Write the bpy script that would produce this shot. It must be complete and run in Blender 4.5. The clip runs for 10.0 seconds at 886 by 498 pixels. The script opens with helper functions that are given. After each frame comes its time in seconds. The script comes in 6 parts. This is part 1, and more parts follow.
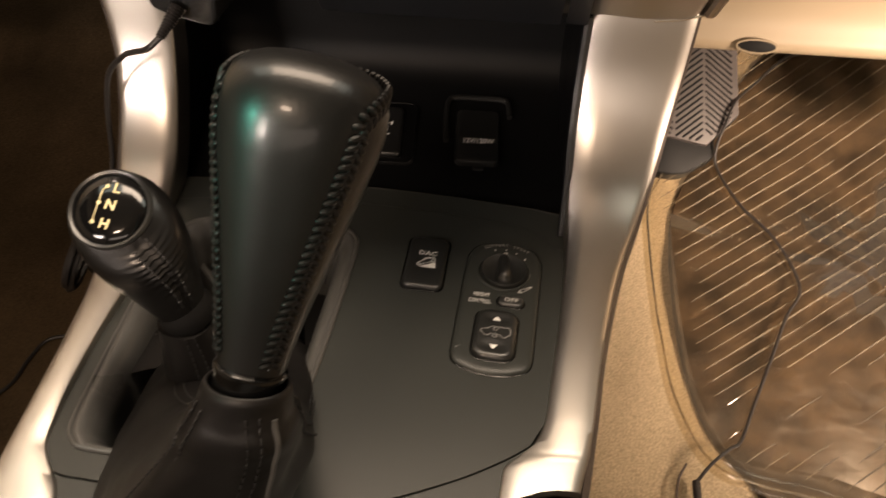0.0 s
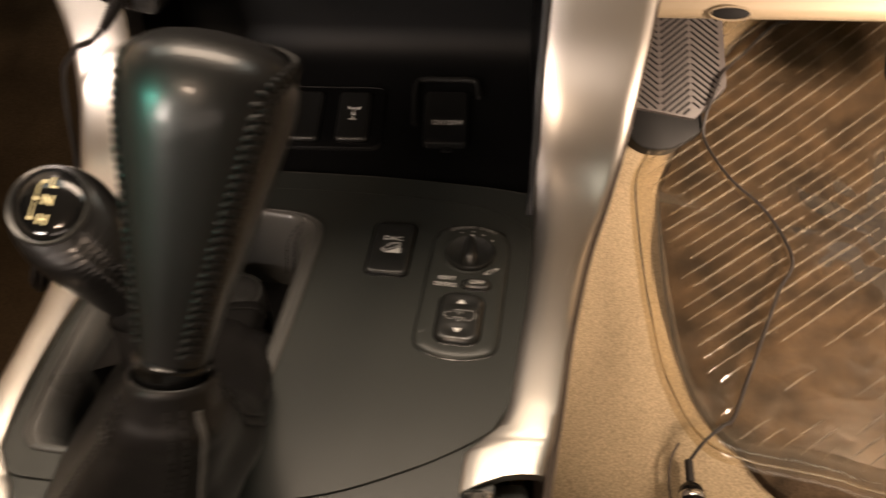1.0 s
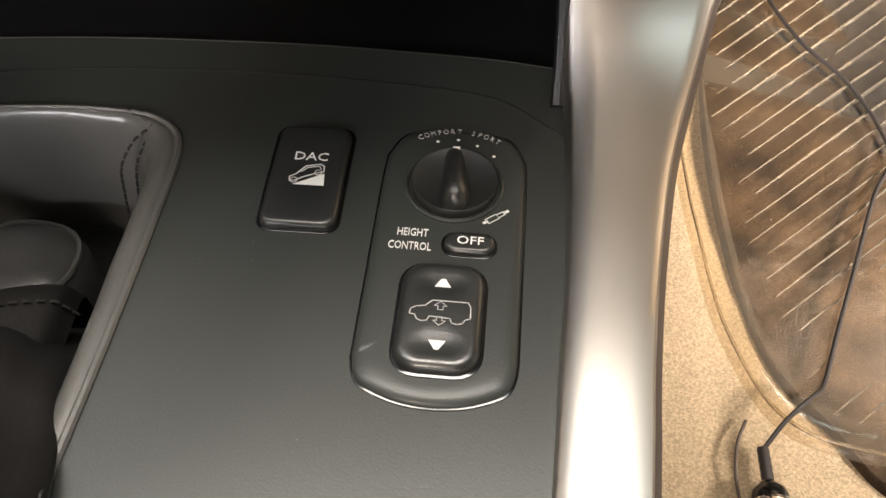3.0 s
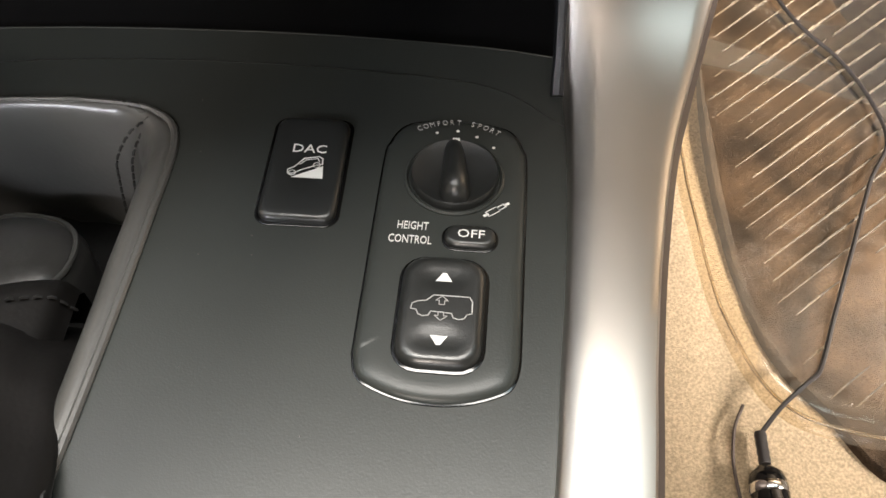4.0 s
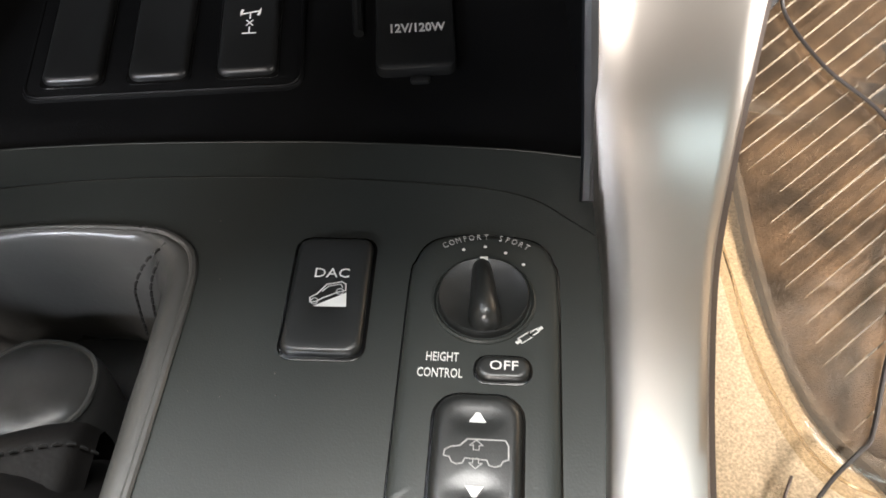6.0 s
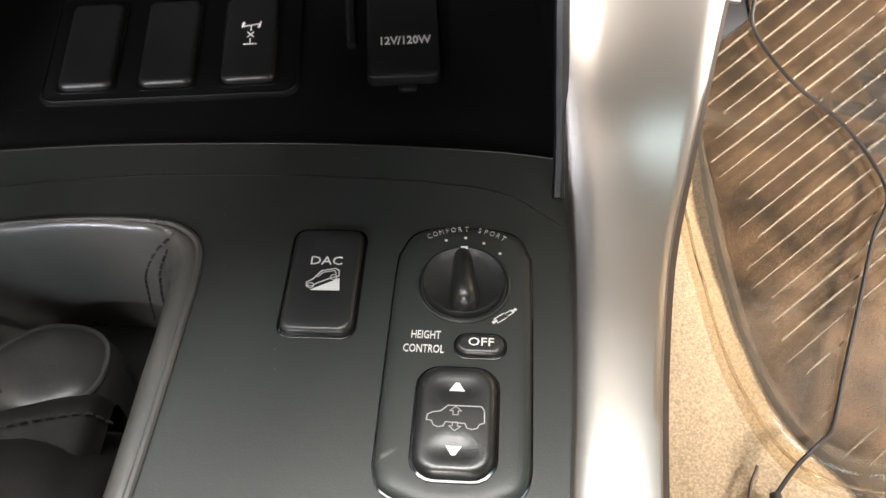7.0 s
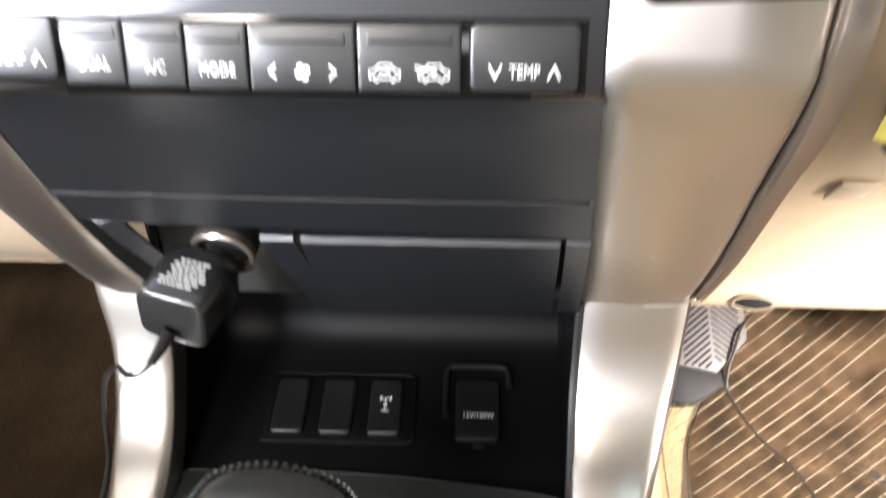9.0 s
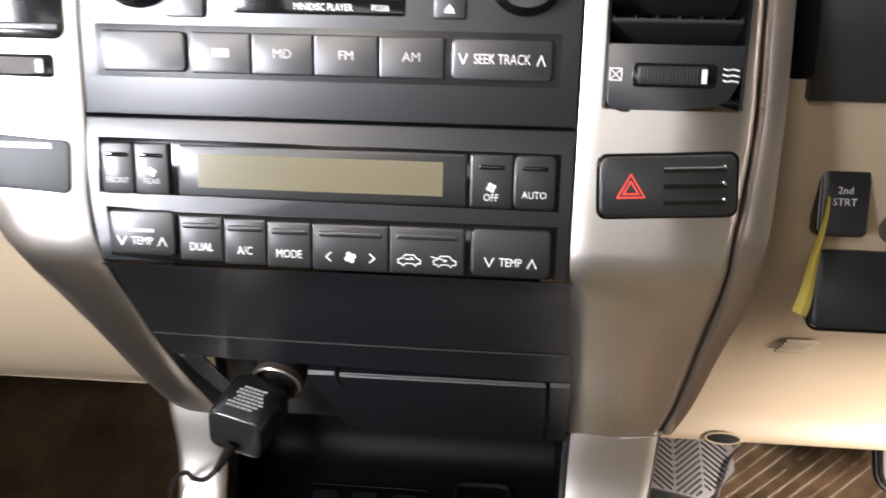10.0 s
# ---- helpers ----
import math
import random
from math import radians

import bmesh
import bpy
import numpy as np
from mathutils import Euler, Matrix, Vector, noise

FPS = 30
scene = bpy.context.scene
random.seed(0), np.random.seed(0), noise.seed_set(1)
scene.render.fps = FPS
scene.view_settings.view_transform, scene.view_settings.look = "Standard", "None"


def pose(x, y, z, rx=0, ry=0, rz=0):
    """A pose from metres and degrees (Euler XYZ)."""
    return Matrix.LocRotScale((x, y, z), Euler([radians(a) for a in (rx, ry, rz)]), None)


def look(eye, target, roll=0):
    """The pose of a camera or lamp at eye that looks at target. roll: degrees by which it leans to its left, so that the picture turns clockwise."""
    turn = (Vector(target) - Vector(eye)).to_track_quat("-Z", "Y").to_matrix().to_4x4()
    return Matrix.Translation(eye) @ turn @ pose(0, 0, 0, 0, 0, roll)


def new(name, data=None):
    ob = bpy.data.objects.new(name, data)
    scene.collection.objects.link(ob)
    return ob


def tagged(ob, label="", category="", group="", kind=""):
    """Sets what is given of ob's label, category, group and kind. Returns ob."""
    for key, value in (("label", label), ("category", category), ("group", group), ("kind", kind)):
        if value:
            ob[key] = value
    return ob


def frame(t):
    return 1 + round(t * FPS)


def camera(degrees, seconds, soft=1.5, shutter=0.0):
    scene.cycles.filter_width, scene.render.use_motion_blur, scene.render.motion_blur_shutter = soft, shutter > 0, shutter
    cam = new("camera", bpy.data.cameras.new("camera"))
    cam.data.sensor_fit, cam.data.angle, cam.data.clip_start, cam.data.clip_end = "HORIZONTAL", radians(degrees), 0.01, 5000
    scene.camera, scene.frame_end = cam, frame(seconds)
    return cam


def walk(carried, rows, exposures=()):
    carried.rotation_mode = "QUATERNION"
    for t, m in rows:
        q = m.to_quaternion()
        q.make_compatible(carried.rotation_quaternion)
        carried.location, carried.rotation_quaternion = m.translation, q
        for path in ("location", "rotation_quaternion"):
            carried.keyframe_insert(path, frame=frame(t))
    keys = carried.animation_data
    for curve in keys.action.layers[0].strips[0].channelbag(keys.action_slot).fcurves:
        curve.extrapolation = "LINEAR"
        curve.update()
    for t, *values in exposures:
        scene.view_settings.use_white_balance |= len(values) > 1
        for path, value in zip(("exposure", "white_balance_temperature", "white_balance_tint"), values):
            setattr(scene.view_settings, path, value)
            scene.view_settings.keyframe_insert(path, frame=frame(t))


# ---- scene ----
cam = camera(54.59, 10.0, shutter=0.65)
ROWS = [
    (0, 0.0075, 0.0179, 0.6342, 47.275, -2.491, 2.551),
    (0.5, 0.0065, 0.0109, 0.6357, 46.592, -0.675, 3.341),
    (0.8, 0.0154, 0.0169, 0.6325, 46.695, -0.367, 2.418),
    (1, 0.0369, 0.0233, 0.6264, 46.595, 0.012, 1.882),
    (1.2, 0.0518, 0.0363, 0.6204, 46.004, 0.125, 0.966),
    (1.5, 0.0564, 0.0707, 0.5879, 44.935, 0.252, 0.128),
    (1.8, 0.0544, 0.1018, 0.5487, 43.038, 0.377, -0.320),
    (2, 0.0494, 0.1291, 0.5336, 41.625, -0.369, -0.598),
    (2.5, 0.0369, 0.1775, 0.4994, 38.642, -0.618, -0.954),
    (2.7, 0.0340, 0.1846, 0.4876, 38.839, -0.609, -0.962),
    (3.8, 0.0308, 0.1937, 0.4880, 37.194, -0.637, -1.371),
    (4, 0.0304, 0.1940, 0.4886, 37.218, -0.713, -1.520),
    (4.5, 0.0306, 0.1897, 0.4975, 38.238, -0.296, -1.457),
    (5, 0.0299, 0.1820, 0.5098, 38.914, 0.727, -1.497),
    (5.2, 0.0268, 0.1896, 0.5084, 38.786, 0.536, -1.903),
    (5.5, 0.0289, 0.2187, 0.4981, 38.853, 1.701, -2.059),
    (5.7, 0.0307, 0.2277, 0.4956, 38.592, 2.246, -2.027),
    (6.8, 0.0315, 0.2042, 0.5114, 38.956, 1.147, -2.481),
    (7, 0.0320, 0.2019, 0.5131, 39.564, 1.282, -2.444),
    (7.5, 0.0299, 0.1722, 0.5304, 40.938, 1.301, -1.368),
    (7.8, 0.0222, 0.1502, 0.5544, 42.957, 0.425, -0.216),
    (8, 0.0244, 0.1267, 0.5685, 47.914, 1.474, 0.733),
    (8.2, 0.0235, 0.1224, 0.5898, 49.969, 1.251, 1.467),
    (8.5, 0.0145, 0.1023, 0.6292, 53.372, 0.365, 2.353),
    (8.6, 0.0154, 0.0982, 0.6419, 54.362, 0.134, 2.754),
    (9, 0.0199, 0.0675, 0.6921, 57.821, 0.209, 2.353),
    (9.2, 0.0216, 0.0481, 0.7186, 59.673, -0.206, 2.197),
    (9.5, 0.0339, 0.0148, 0.7473, 62.834, -0.180, 2.434),
    (10, 0.0351, -0.0225, 0.7620, 65.698, -0.447, 4.957),
]
walk(cam, [(t, pose(*p)) for t, *p in ROWS], exposures=[(0, -0.42, 7900, 22), (1.5, -0.3, 7950, 23), (2.0, -0.02, 8200, 27), (2.5, 0.36, 7100, 18), (4, 0.62, 6050, 13), (5.0, 0.70, 5980, 12), (5.5, 0.84, 5800, 12), (7.5, 0.72, 5950, 13), (8.5, 0.8, 5950, 13), (9.0, 0.98, 5900, 13), (9.5, 0.6, 6000, 13), (10, -0.15, 6000, 14)])

# ---- light ----
world = bpy.data.worlds.new("world")
scene.world = world
world.use_nodes = True
world.node_tree.nodes["Background"].inputs[0].default_value = (1.0, 0.93, 0.84, 1)
world.node_tree.nodes["Background"].inputs[1].default_value = 0.01


def area_lamp(name, eye, target, w, h, watts, colour, spread=180):
    data = bpy.data.lights.new(name, "AREA")
    data.shape, data.size, data.size_y, data.energy, data.color, data.spread = "RECTANGLE", w, h, watts, colour, radians(spread)
    ob = new(name, data)
    ob.matrix_world = look(eye, target)
    return ob


area_lamp("windscreen_light", (0.0, 0.53, 1.05), (0.0, 0.20, 0.35), 1.25, 0.50, 10.0, (0.82, 1.0, 0.96))
area_lamp("map_lamp", (0.0, 0.45, 1.14), (0.0, 0.25, 0.3), 0.60, 0.28, 11.0, (1.0, 0.86, 0.70))
area_lamp("dome_lamp", (-0.27, -0.58, 1.19), (0.0, 0.35, 0.30), 0.17, 0.12, 7.0, (1.0, 0.86, 0.70))
area_lamp("rear_window_light", (0.0, -1.55, 0.96), (0.0, 0.4, 0.5), 1.2, 0.30, 4.5, (1.0, 0.95, 0.88))
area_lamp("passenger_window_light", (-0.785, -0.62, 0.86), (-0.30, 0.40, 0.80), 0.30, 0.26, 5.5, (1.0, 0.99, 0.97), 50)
# unseen fill lamp added inside the cabin to brighten the driver's footwell
area_lamp("driver_footwell_fill", (0.60, 0.20, 0.44), (0.34, 0.68, 0.13), 0.16, 0.10, 4.2, (1.0, 0.88, 0.74), 80)
area_lamp("green_signal_light", (-0.74, -0.28, 0.80), (-0.040, 0.222, 0.482), 0.016, 0.016, 0.024, (0.03, 0.95, 0.78), 10)

# ---- materials ----


def material(name, colour, rough=0.5, metal=0.0, vary=0.15, scale=30.0, grain=900.0, bump=0.1, depth=0.0004, spec=0.5, coat=0.0):
    """A plain surface with broad mottling, fine grain in its gloss and relief."""
    m = bpy.data.materials.new(name)
    m.use_nodes = True
    nodes, links = m.node_tree.nodes, m.node_tree.links
    bsdf = nodes["Principled BSDF"]
    where = nodes.new("ShaderNodeTexCoord")
    broad = nodes.new("ShaderNodeTexNoise")
    broad.inputs["Scale"].default_value, broad.inputs["Detail"].default_value = scale, 4
    fine = nodes.new("ShaderNodeTexNoise")
    fine.inputs["Scale"].default_value, fine.inputs["Detail"].default_value = grain, 2
    links.new(where.outputs["Object"], broad.inputs["Vector"])
    links.new(where.outputs["Object"], fine.inputs["Vector"])
    ramp = nodes.new("ShaderNodeMapRange")
    if vary >= 0.3:
        ramp.inputs["From Min"].default_value, ramp.inputs["From Max"].default_value = 0.3, 0.7
    ramp.inputs["To Min"].default_value, ramp.inputs["To Max"].default_value = 1 - vary, 1 + vary
    links.new(broad.outputs["Fac"], ramp.inputs["Value"])
    tint = nodes.new("ShaderNodeVectorMath")
    tint.operation = "SCALE"
    tint.inputs[0].default_value = colour
    links.new(ramp.outputs[0], tint.inputs["Scale"])
    links.new(tint.outputs[0], bsdf.inputs["Base Color"])
    if bump >= 0.6:  # tufts of a carpet
        tuft = nodes.new("ShaderNodeTexNoise")
        tuft.inputs["Scale"].default_value, tuft.inputs["Detail"].default_value = 650, 3
        links.new(where.outputs["Object"], tuft.inputs["Vector"])
        pile = nodes.new("ShaderNodeMapRange")
        pile.inputs["From Min"].default_value, pile.inputs["From Max"].default_value = 0.3, 0.7
        pile.inputs["To Min"].default_value, pile.inputs["To Max"].default_value = 0.70, 1.30
        links.new(tuft.outputs["Fac"], pile.inputs["Value"])
        shade = nodes.new("ShaderNodeVectorMath")
        shade.operation = "SCALE"
        links.new(tint.outputs[0], shade.inputs[0])
        links.new(pile.outputs[0], shade.inputs["Scale"])
        links.new(shade.outputs[0], bsdf.inputs["Base Color"])
    gloss = nodes.new("ShaderNodeMapRange")
    gloss.inputs["To Min"].default_value, gloss.inputs["To Max"].default_value = max(0.03, rough - 0.07), min(1, rough + 0.07)
    links.new(broad.outputs["Fac"], gloss.inputs["Value"])
    links.new(gloss.outputs[0], bsdf.inputs["Roughness"])
    relief = nodes.new("ShaderNodeBump")
    relief.inputs["Strength"].default_value, relief.inputs["Distance"].default_value = bump, depth
    links.new(fine.outputs["Fac"], relief.inputs["Height"])
    links.new(relief.outputs[0], bsdf.inputs["Normal"])
    bsdf.inputs["Metallic"].default_value = metal
    bsdf.inputs["Specular IOR Level"].default_value = spec
    bsdf.inputs["Coat Weight"].default_value = coat
    return m


def leather_material(name, colour, rough, cell):
    m = material(name, colour, rough, vary=0.2, scale=25, grain=400, bump=0.1)
    nodes, links = m.node_tree.nodes, m.node_tree.links
    cells = nodes.new("ShaderNodeTexVoronoi")
    cells.feature = "SMOOTH_F1"
    cells.inputs["Scale"].default_value = cell
    where = next(n for n in nodes if n.type == "TEX_COORD")
    links.new(where.outputs["Object"], cells.inputs["Vector"])
    wrinkle = nodes.new("ShaderNodeBump")
    wrinkle.inputs["Strength"].default_value, wrinkle.inputs["Distance"].default_value = 0.18, 0.00025
    links.new(cells.outputs["Distance"], wrinkle.inputs["Height"])
    first = next(n for n in nodes if n.type == "BUMP" and n != wrinkle)
    links.new(first.outputs[0], wrinkle.inputs["Normal"])
    links.new(wrinkle.outputs[0], nodes["Principled BSDF"].inputs["Normal"])
    return m


def clear_material(name, tint, rough, milk=0.05):
    """Thin clear plastic: what lies behind shows through, and its surface shines."""
    m = bpy.data.materials.new(name)
    m.use_nodes = True
    nodes, links = m.node_tree.nodes, m.node_tree.links
    nodes.remove(nodes["Principled BSDF"])
    out = nodes["Material Output"]
    see = nodes.new("ShaderNodeBsdfTransparent")
    see.inputs[0].default_value = (*tint, 1)
    shine = nodes.new("ShaderNodeBsdfGlossy")
    shine.inputs["Roughness"].default_value = rough
    haze = nodes.new("ShaderNodeBsdfDiffuse")
    haze.inputs[0].default_value = (0.62, 0.54, 0.42, 1)
    some = nodes.new("ShaderNodeMixShader")
    some.inputs[0].default_value = milk
    links.new(see.outputs[0], some.inputs[1])
    links.new(haze.outputs[0], some.inputs[2])
    fres = nodes.new("ShaderNodeFresnel")
    fres.inputs[0].default_value = 1.5
    mix = nodes.new("ShaderNodeMixShader")
    links.new(fres.outputs[0], mix.inputs[0])
    links.new(some.outputs[0], mix.inputs[1])
    links.new(shine.outputs[0], mix.inputs[2])
    where = nodes.new("ShaderNodeTexCoord")
    wave = nodes.new("ShaderNodeTexNoise")
    wave.inputs["Scale"].default_value = 40
    links.new(where.outputs["Object"], wave.inputs["Vector"])
    relief = nodes.new("ShaderNodeBump")
    relief.inputs["Strength"].default_value, relief.inputs["Distance"].default_value = 0.5, 0.002
    links.new(wave.outputs["Fac"], relief.inputs["Height"])
    links.new(relief.outputs[0], shine.inputs["Normal"])
    links.new(mix.outputs[0], out.inputs[0])
    return m


BLACK = material("satin_black_plastic", (0.0275, 0.0308, 0.0284), 0.38, vary=0.10, scale=14, grain=1600, bump=0.10, spec=0.40)
BUTTON = material("button_black_plastic", (0.0150, 0.0160, 0.0154), 0.31, vary=0.1, scale=40, grain=2200, bump=0.1, spec=0.75)
FASCIA = material("charcoal_fascia_plastic", (0.0070, 0.0079, 0.0100), 0.37, vary=0.1, scale=10, grain=1800, bump=0.15, spec=0.9)
DASH_BUTTON = material("dash_black_plastic", (0.0120, 0.0126, 0.0126), 0.32, vary=0.1, scale=40, grain=2200, bump=0.1)
TRAY_BUTTON = material("dull_black_switch_plastic", (0.0085, 0.0088, 0.0088), 0.36, vary=0.1, scale=40, grain=2200, bump=0.1)
# black plastic taken darker: the dashboard's shadow over the tray is in it
TRAY = material("matt_black_shaded_tray_plastic", (0.0026, 0.0027, 0.0029), 0.50, vary=0.15, scale=30, grain=1500, bump=0.2, spec=0.16)
RUBBER = material("matt_black_rubber", (0.0055, 0.0055, 0.0055), 0.60, vary=0.2, scale=50, grain=1200, bump=0.2, spec=0.2)
PIANO = material("gloss_black_plastic", (0.004, 0.004, 0.004), 0.10, vary=0.05, scale=20, grain=500, bump=0.02)
ADAPTER_BLACK = material("glossy_grey_black_plastic", (0.016, 0.0165, 0.017), 0.24, vary=0.1, scale=40, grain=1500, bump=0.06, spec=0.7)
EDGE = material("rosy_silver_trim_plastic", (0.33, 0.285, 0.245), 0.30, metal=0.85, vary=0.1, scale=30, grain=1500, bump=0.06)
SILVER = material("silver_painted_plastic", (0.60, 0.568, 0.525), 0.35, metal=1.0, vary=0.05, scale=9, grain=2500, bump=0.04, depth=0.0002)
STRIP = material("grey_brown_trim_plastic", (0.095, 0.076, 0.066), 0.36, metal=0.4, vary=0.15, scale=30, grain=1500, bump=0.1)
CHROME = material("chrome", (0.8, 0.8, 0.8), 0.12, metal=1.0, vary=0.05, scale=60, grain=600, bump=0.02)
BEIGE = material("beige_dash_plastic", (0.31, 0.245, 0.166), 0.45, vary=0.06, scale=8, grain=1400, bump=0.2)
CARPET = material("beige_carpet", (0.51, 0.40, 0.262), 0.95, vary=0.16, scale=16, grain=1500, bump=1.0, depth=0.003, spec=0.1)
# shaded copy of the carpet, its dark brown standing in for shade
SHADED_CARPET = material("shaded_brown_carpet", (0.036, 0.026, 0.017), 0.95, vary=0.5, scale=9, grain=1800, bump=0.6, depth=0.003, spec=0.1)
# beige carpet darkened: the passenger footwell's shade is in this colour
PASSENGER_CARPET = material("shade_darkened_carpet", (0.070, 0.048, 0.027), 0.95, vary=0.5, scale=9, grain=1600, bump=0.6, depth=0.003, spec=0.1)
LEATHER = leather_material("black_leather", (0.0070, 0.0064, 0.0062), 0.44, 700)
LEATHER.node_tree.nodes["Principled BSDF"].inputs["Specular IOR Level"].default_value = 0.32
HUMP = leather_material("worn_black_leather", (0.046, 0.045, 0.044), 0.36, 450)
KNOB_LEATHER = leather_material("polished_black_leather", (0.0066, 0.0064, 0.0062), 0.35, 900)
for socket, value in (("Specular IOR Level", 0.30), ("Coat Weight", 0.14), ("Coat Roughness", 0.07)):
    KNOB_LEATHER.node_tree.nodes["Principled BSDF"].inputs[socket].default_value = value
BRAID = leather_material("braided_black_leather", (0.0060, 0.0058, 0.0056), 0.46, 1200)
BRAID.node_tree.nodes["Principled BSDF"].inputs["Specular IOR Level"].default_value = 0.22
# black leather lightened: lamp sheen on lining and rim, scuffs on the hump
LINING = leather_material("sheen_scuff_grey_leather", (0.074, 0.074, 0.071), 0.30, 600)
SMOKED = material("smoked_plastic", (0.020, 0.025, 0.025), 0.55, vary=0.1, scale=30, grain=900, bump=0.05)
THREAD = material("black_thread", (0.012, 0.012, 0.012), 0.55, vary=0.2, scale=300, grain=3000, bump=0.2)
GREYPAD = material("grey_footrest_plastic", (0.060, 0.051, 0.048), 0.55, vary=0.15, scale=40, grain=900, bump=0.2)
WHITE = material("white_print", (0.78, 0.78, 0.76), 0.5, vary=0.05, scale=200, grain=3000, bump=0.02)
GREYPRINT = material("grey_print", (0.42, 0.42, 0.41), 0.5, vary=0.1, scale=200, grain=3000, bump=0.02)
GOLD = material("cream_print", (0.80, 0.70, 0.40), 0.4, vary=0.05, scale=200, grain=3000, bump=0.02)
RED = material("red_print", (0.72, 0.06, 0.04), 0.4, vary=0.05, scale=200, grain=3000, bump=0.02)
YELLOW = material("yellow_tape", (0.38, 0.31, 0.055), 0.55, vary=0.12, scale=60, grain=900, bump=0.1)
LCD = material("unlit_display", (0.13, 0.113, 0.066), 0.25, vary=0.04, scale=6, grain=3000, bump=0.02)
HEADLINER = material("light_grey_headliner", (0.36, 0.325, 0.28), 0.9, vary=0.1, scale=20, grain=800, bump=0.3)
CLEAR = clear_material("clear_ribbed_vinyl", (0.80, 0.715, 0.585), 0.24, 0.008)
CLEAR_EDGE = clear_material("thick_clear_vinyl_edge", (0.84, 0.77, 0.64), 0.16, 0.06)
RIB = clear_material("clear_vinyl_rib", (0.95, 0.90, 0.80), 0.10, 0.14)
DRIVER_MAT = material("brown_loop_carpet", (0.062, 0.042, 0.026), 0.95, vary=0.65, scale=34, grain=1500, bump=0.8, depth=0.002, spec=0.1)
CORD = material("black_cord", (0.018, 0.016, 0.015), 0.4, vary=0.15, scale=80, grain=900, bump=0.1)

# ---- builders ----


def thing(name, at, label, category, group="", kind=""):
    ob = new(name)
    ob.empty_display_size = 0.02
    ob.location = at
    return tagged(ob, label, category, group, kind)


def part(name, bm, mat, parent=None, label="", smooth=40):
    """Links a bmesh as one mesh object in world coordinates, under a thing or a part."""
    me = bpy.data.meshes.new(name)
    bmesh.ops.recalc_face_normals(bm, faces=bm.faces)
    for f in bm.faces:
        f.smooth = True
    for e in bm.edges:
        if len(e.link_faces) == 2 and e.calc_face_angle(0) > radians(smooth):
            e.smooth = False
    bm.to_mesh(me)
    bm.free()
    me.materials.append(mat)
    ob = new(name, me)
    if parent:
        ob.parent = parent
        if parent.type == "EMPTY":
            ob.matrix_parent_inverse = Matrix.Translation(-parent.location)
    if label:
        ob["label"] = label
    return ob


def setting(name, bm, mat, label, category):
    return tagged(part(name, bm, mat), label, category, kind="structure")


def box(w, d, h, m=None, bevel=0.0, segs=2, taper=1.0):
    """A box with its base at z = 0, centred in x and y; bevelled; taper scales the top."""
    bm = bmesh.new()
    bmesh.ops.create_cube(bm, size=1.0)
    for v in bm.verts:
        k = taper if v.co.z > 0 else 1.0
        v.co = Vector((v.co.x * w * k, v.co.y * d * k, (v.co.z + 0.5) * h))
    if bevel:
        bmesh.ops.bevel(bm, geom=bm.edges[:], offset=bevel, segments=segs, affect="EDGES", profile=0.5)
    if m is not None:
        bm.transform(m)
    return bm


def rounded(w, h, r, n=5):
    """The outline of a rounded rectangle, anticlockwise."""
    out = []
    for cx, cy, a0 in ((w / 2 - r, h / 2 - r, 0), (-w / 2 + r, h / 2 - r, 90), (-w / 2 + r, -h / 2 + r, 180), (w / 2 - r, -h / 2 + r, 270)):
        for i in range(n + 1):
            a = radians(a0 + 90 * i / n)
            out.append((cx + r * math.cos(a), cy + r * math.sin(a)))
    return out


def slab(outline, h, m=None, edge=0.0, base=0.0, dish=0.0):
    """A flat thing of a given outline, from z = base to h, with a rounded upper edge."""
    bm = bmesh.new()
    steps = [(0.0, base)]
    if edge:
        steps += [(0.0, h - edge), (edge * 0.3, h - edge * 0.3), (edge, h)]
    else:
        steps += [(0.0, h)]
    n = len(outline)
    cx, cy = sum(p[0] for p in outline) / n, sum(p[1] for p in outline) / n
    wx = max(abs(p[0] - cx) for p in outline)
    wy = max(abs(p[1] - cy) for p in outline)
    rings = []
    for inset, z in steps:
        kx, ky = 1 - inset / wx, 1 - inset / wy
        rings.append([bm.verts.new((cx + (x - cx) * kx, cy + (y - cy) * ky, z)) for x, y in outline])
    for a, b in zip(rings, rings[1:]):
        for i in range(n):
            bm.faces.new((a[i], a[(i + 1) % n], b[(i + 1) % n], b[i]))
    if dish:
        mid = [bm.verts.new((cx + (v.co.x - cx) * 0.72, cy + (v.co.y - cy) * 0.72, h - dish)) for v in rings[-1]]
        for i in range(n):
            bm.faces.new((rings[-1][i], rings[-1][(i + 1) % n], mid[(i + 1) % n], mid[i]))
        bm.faces.new(mid)
    else:
        bm.faces.new(rings[-1])
    bm.faces.new(rings[0][::-1])
    if m is not None:
        bm.transform(m)
    return bm


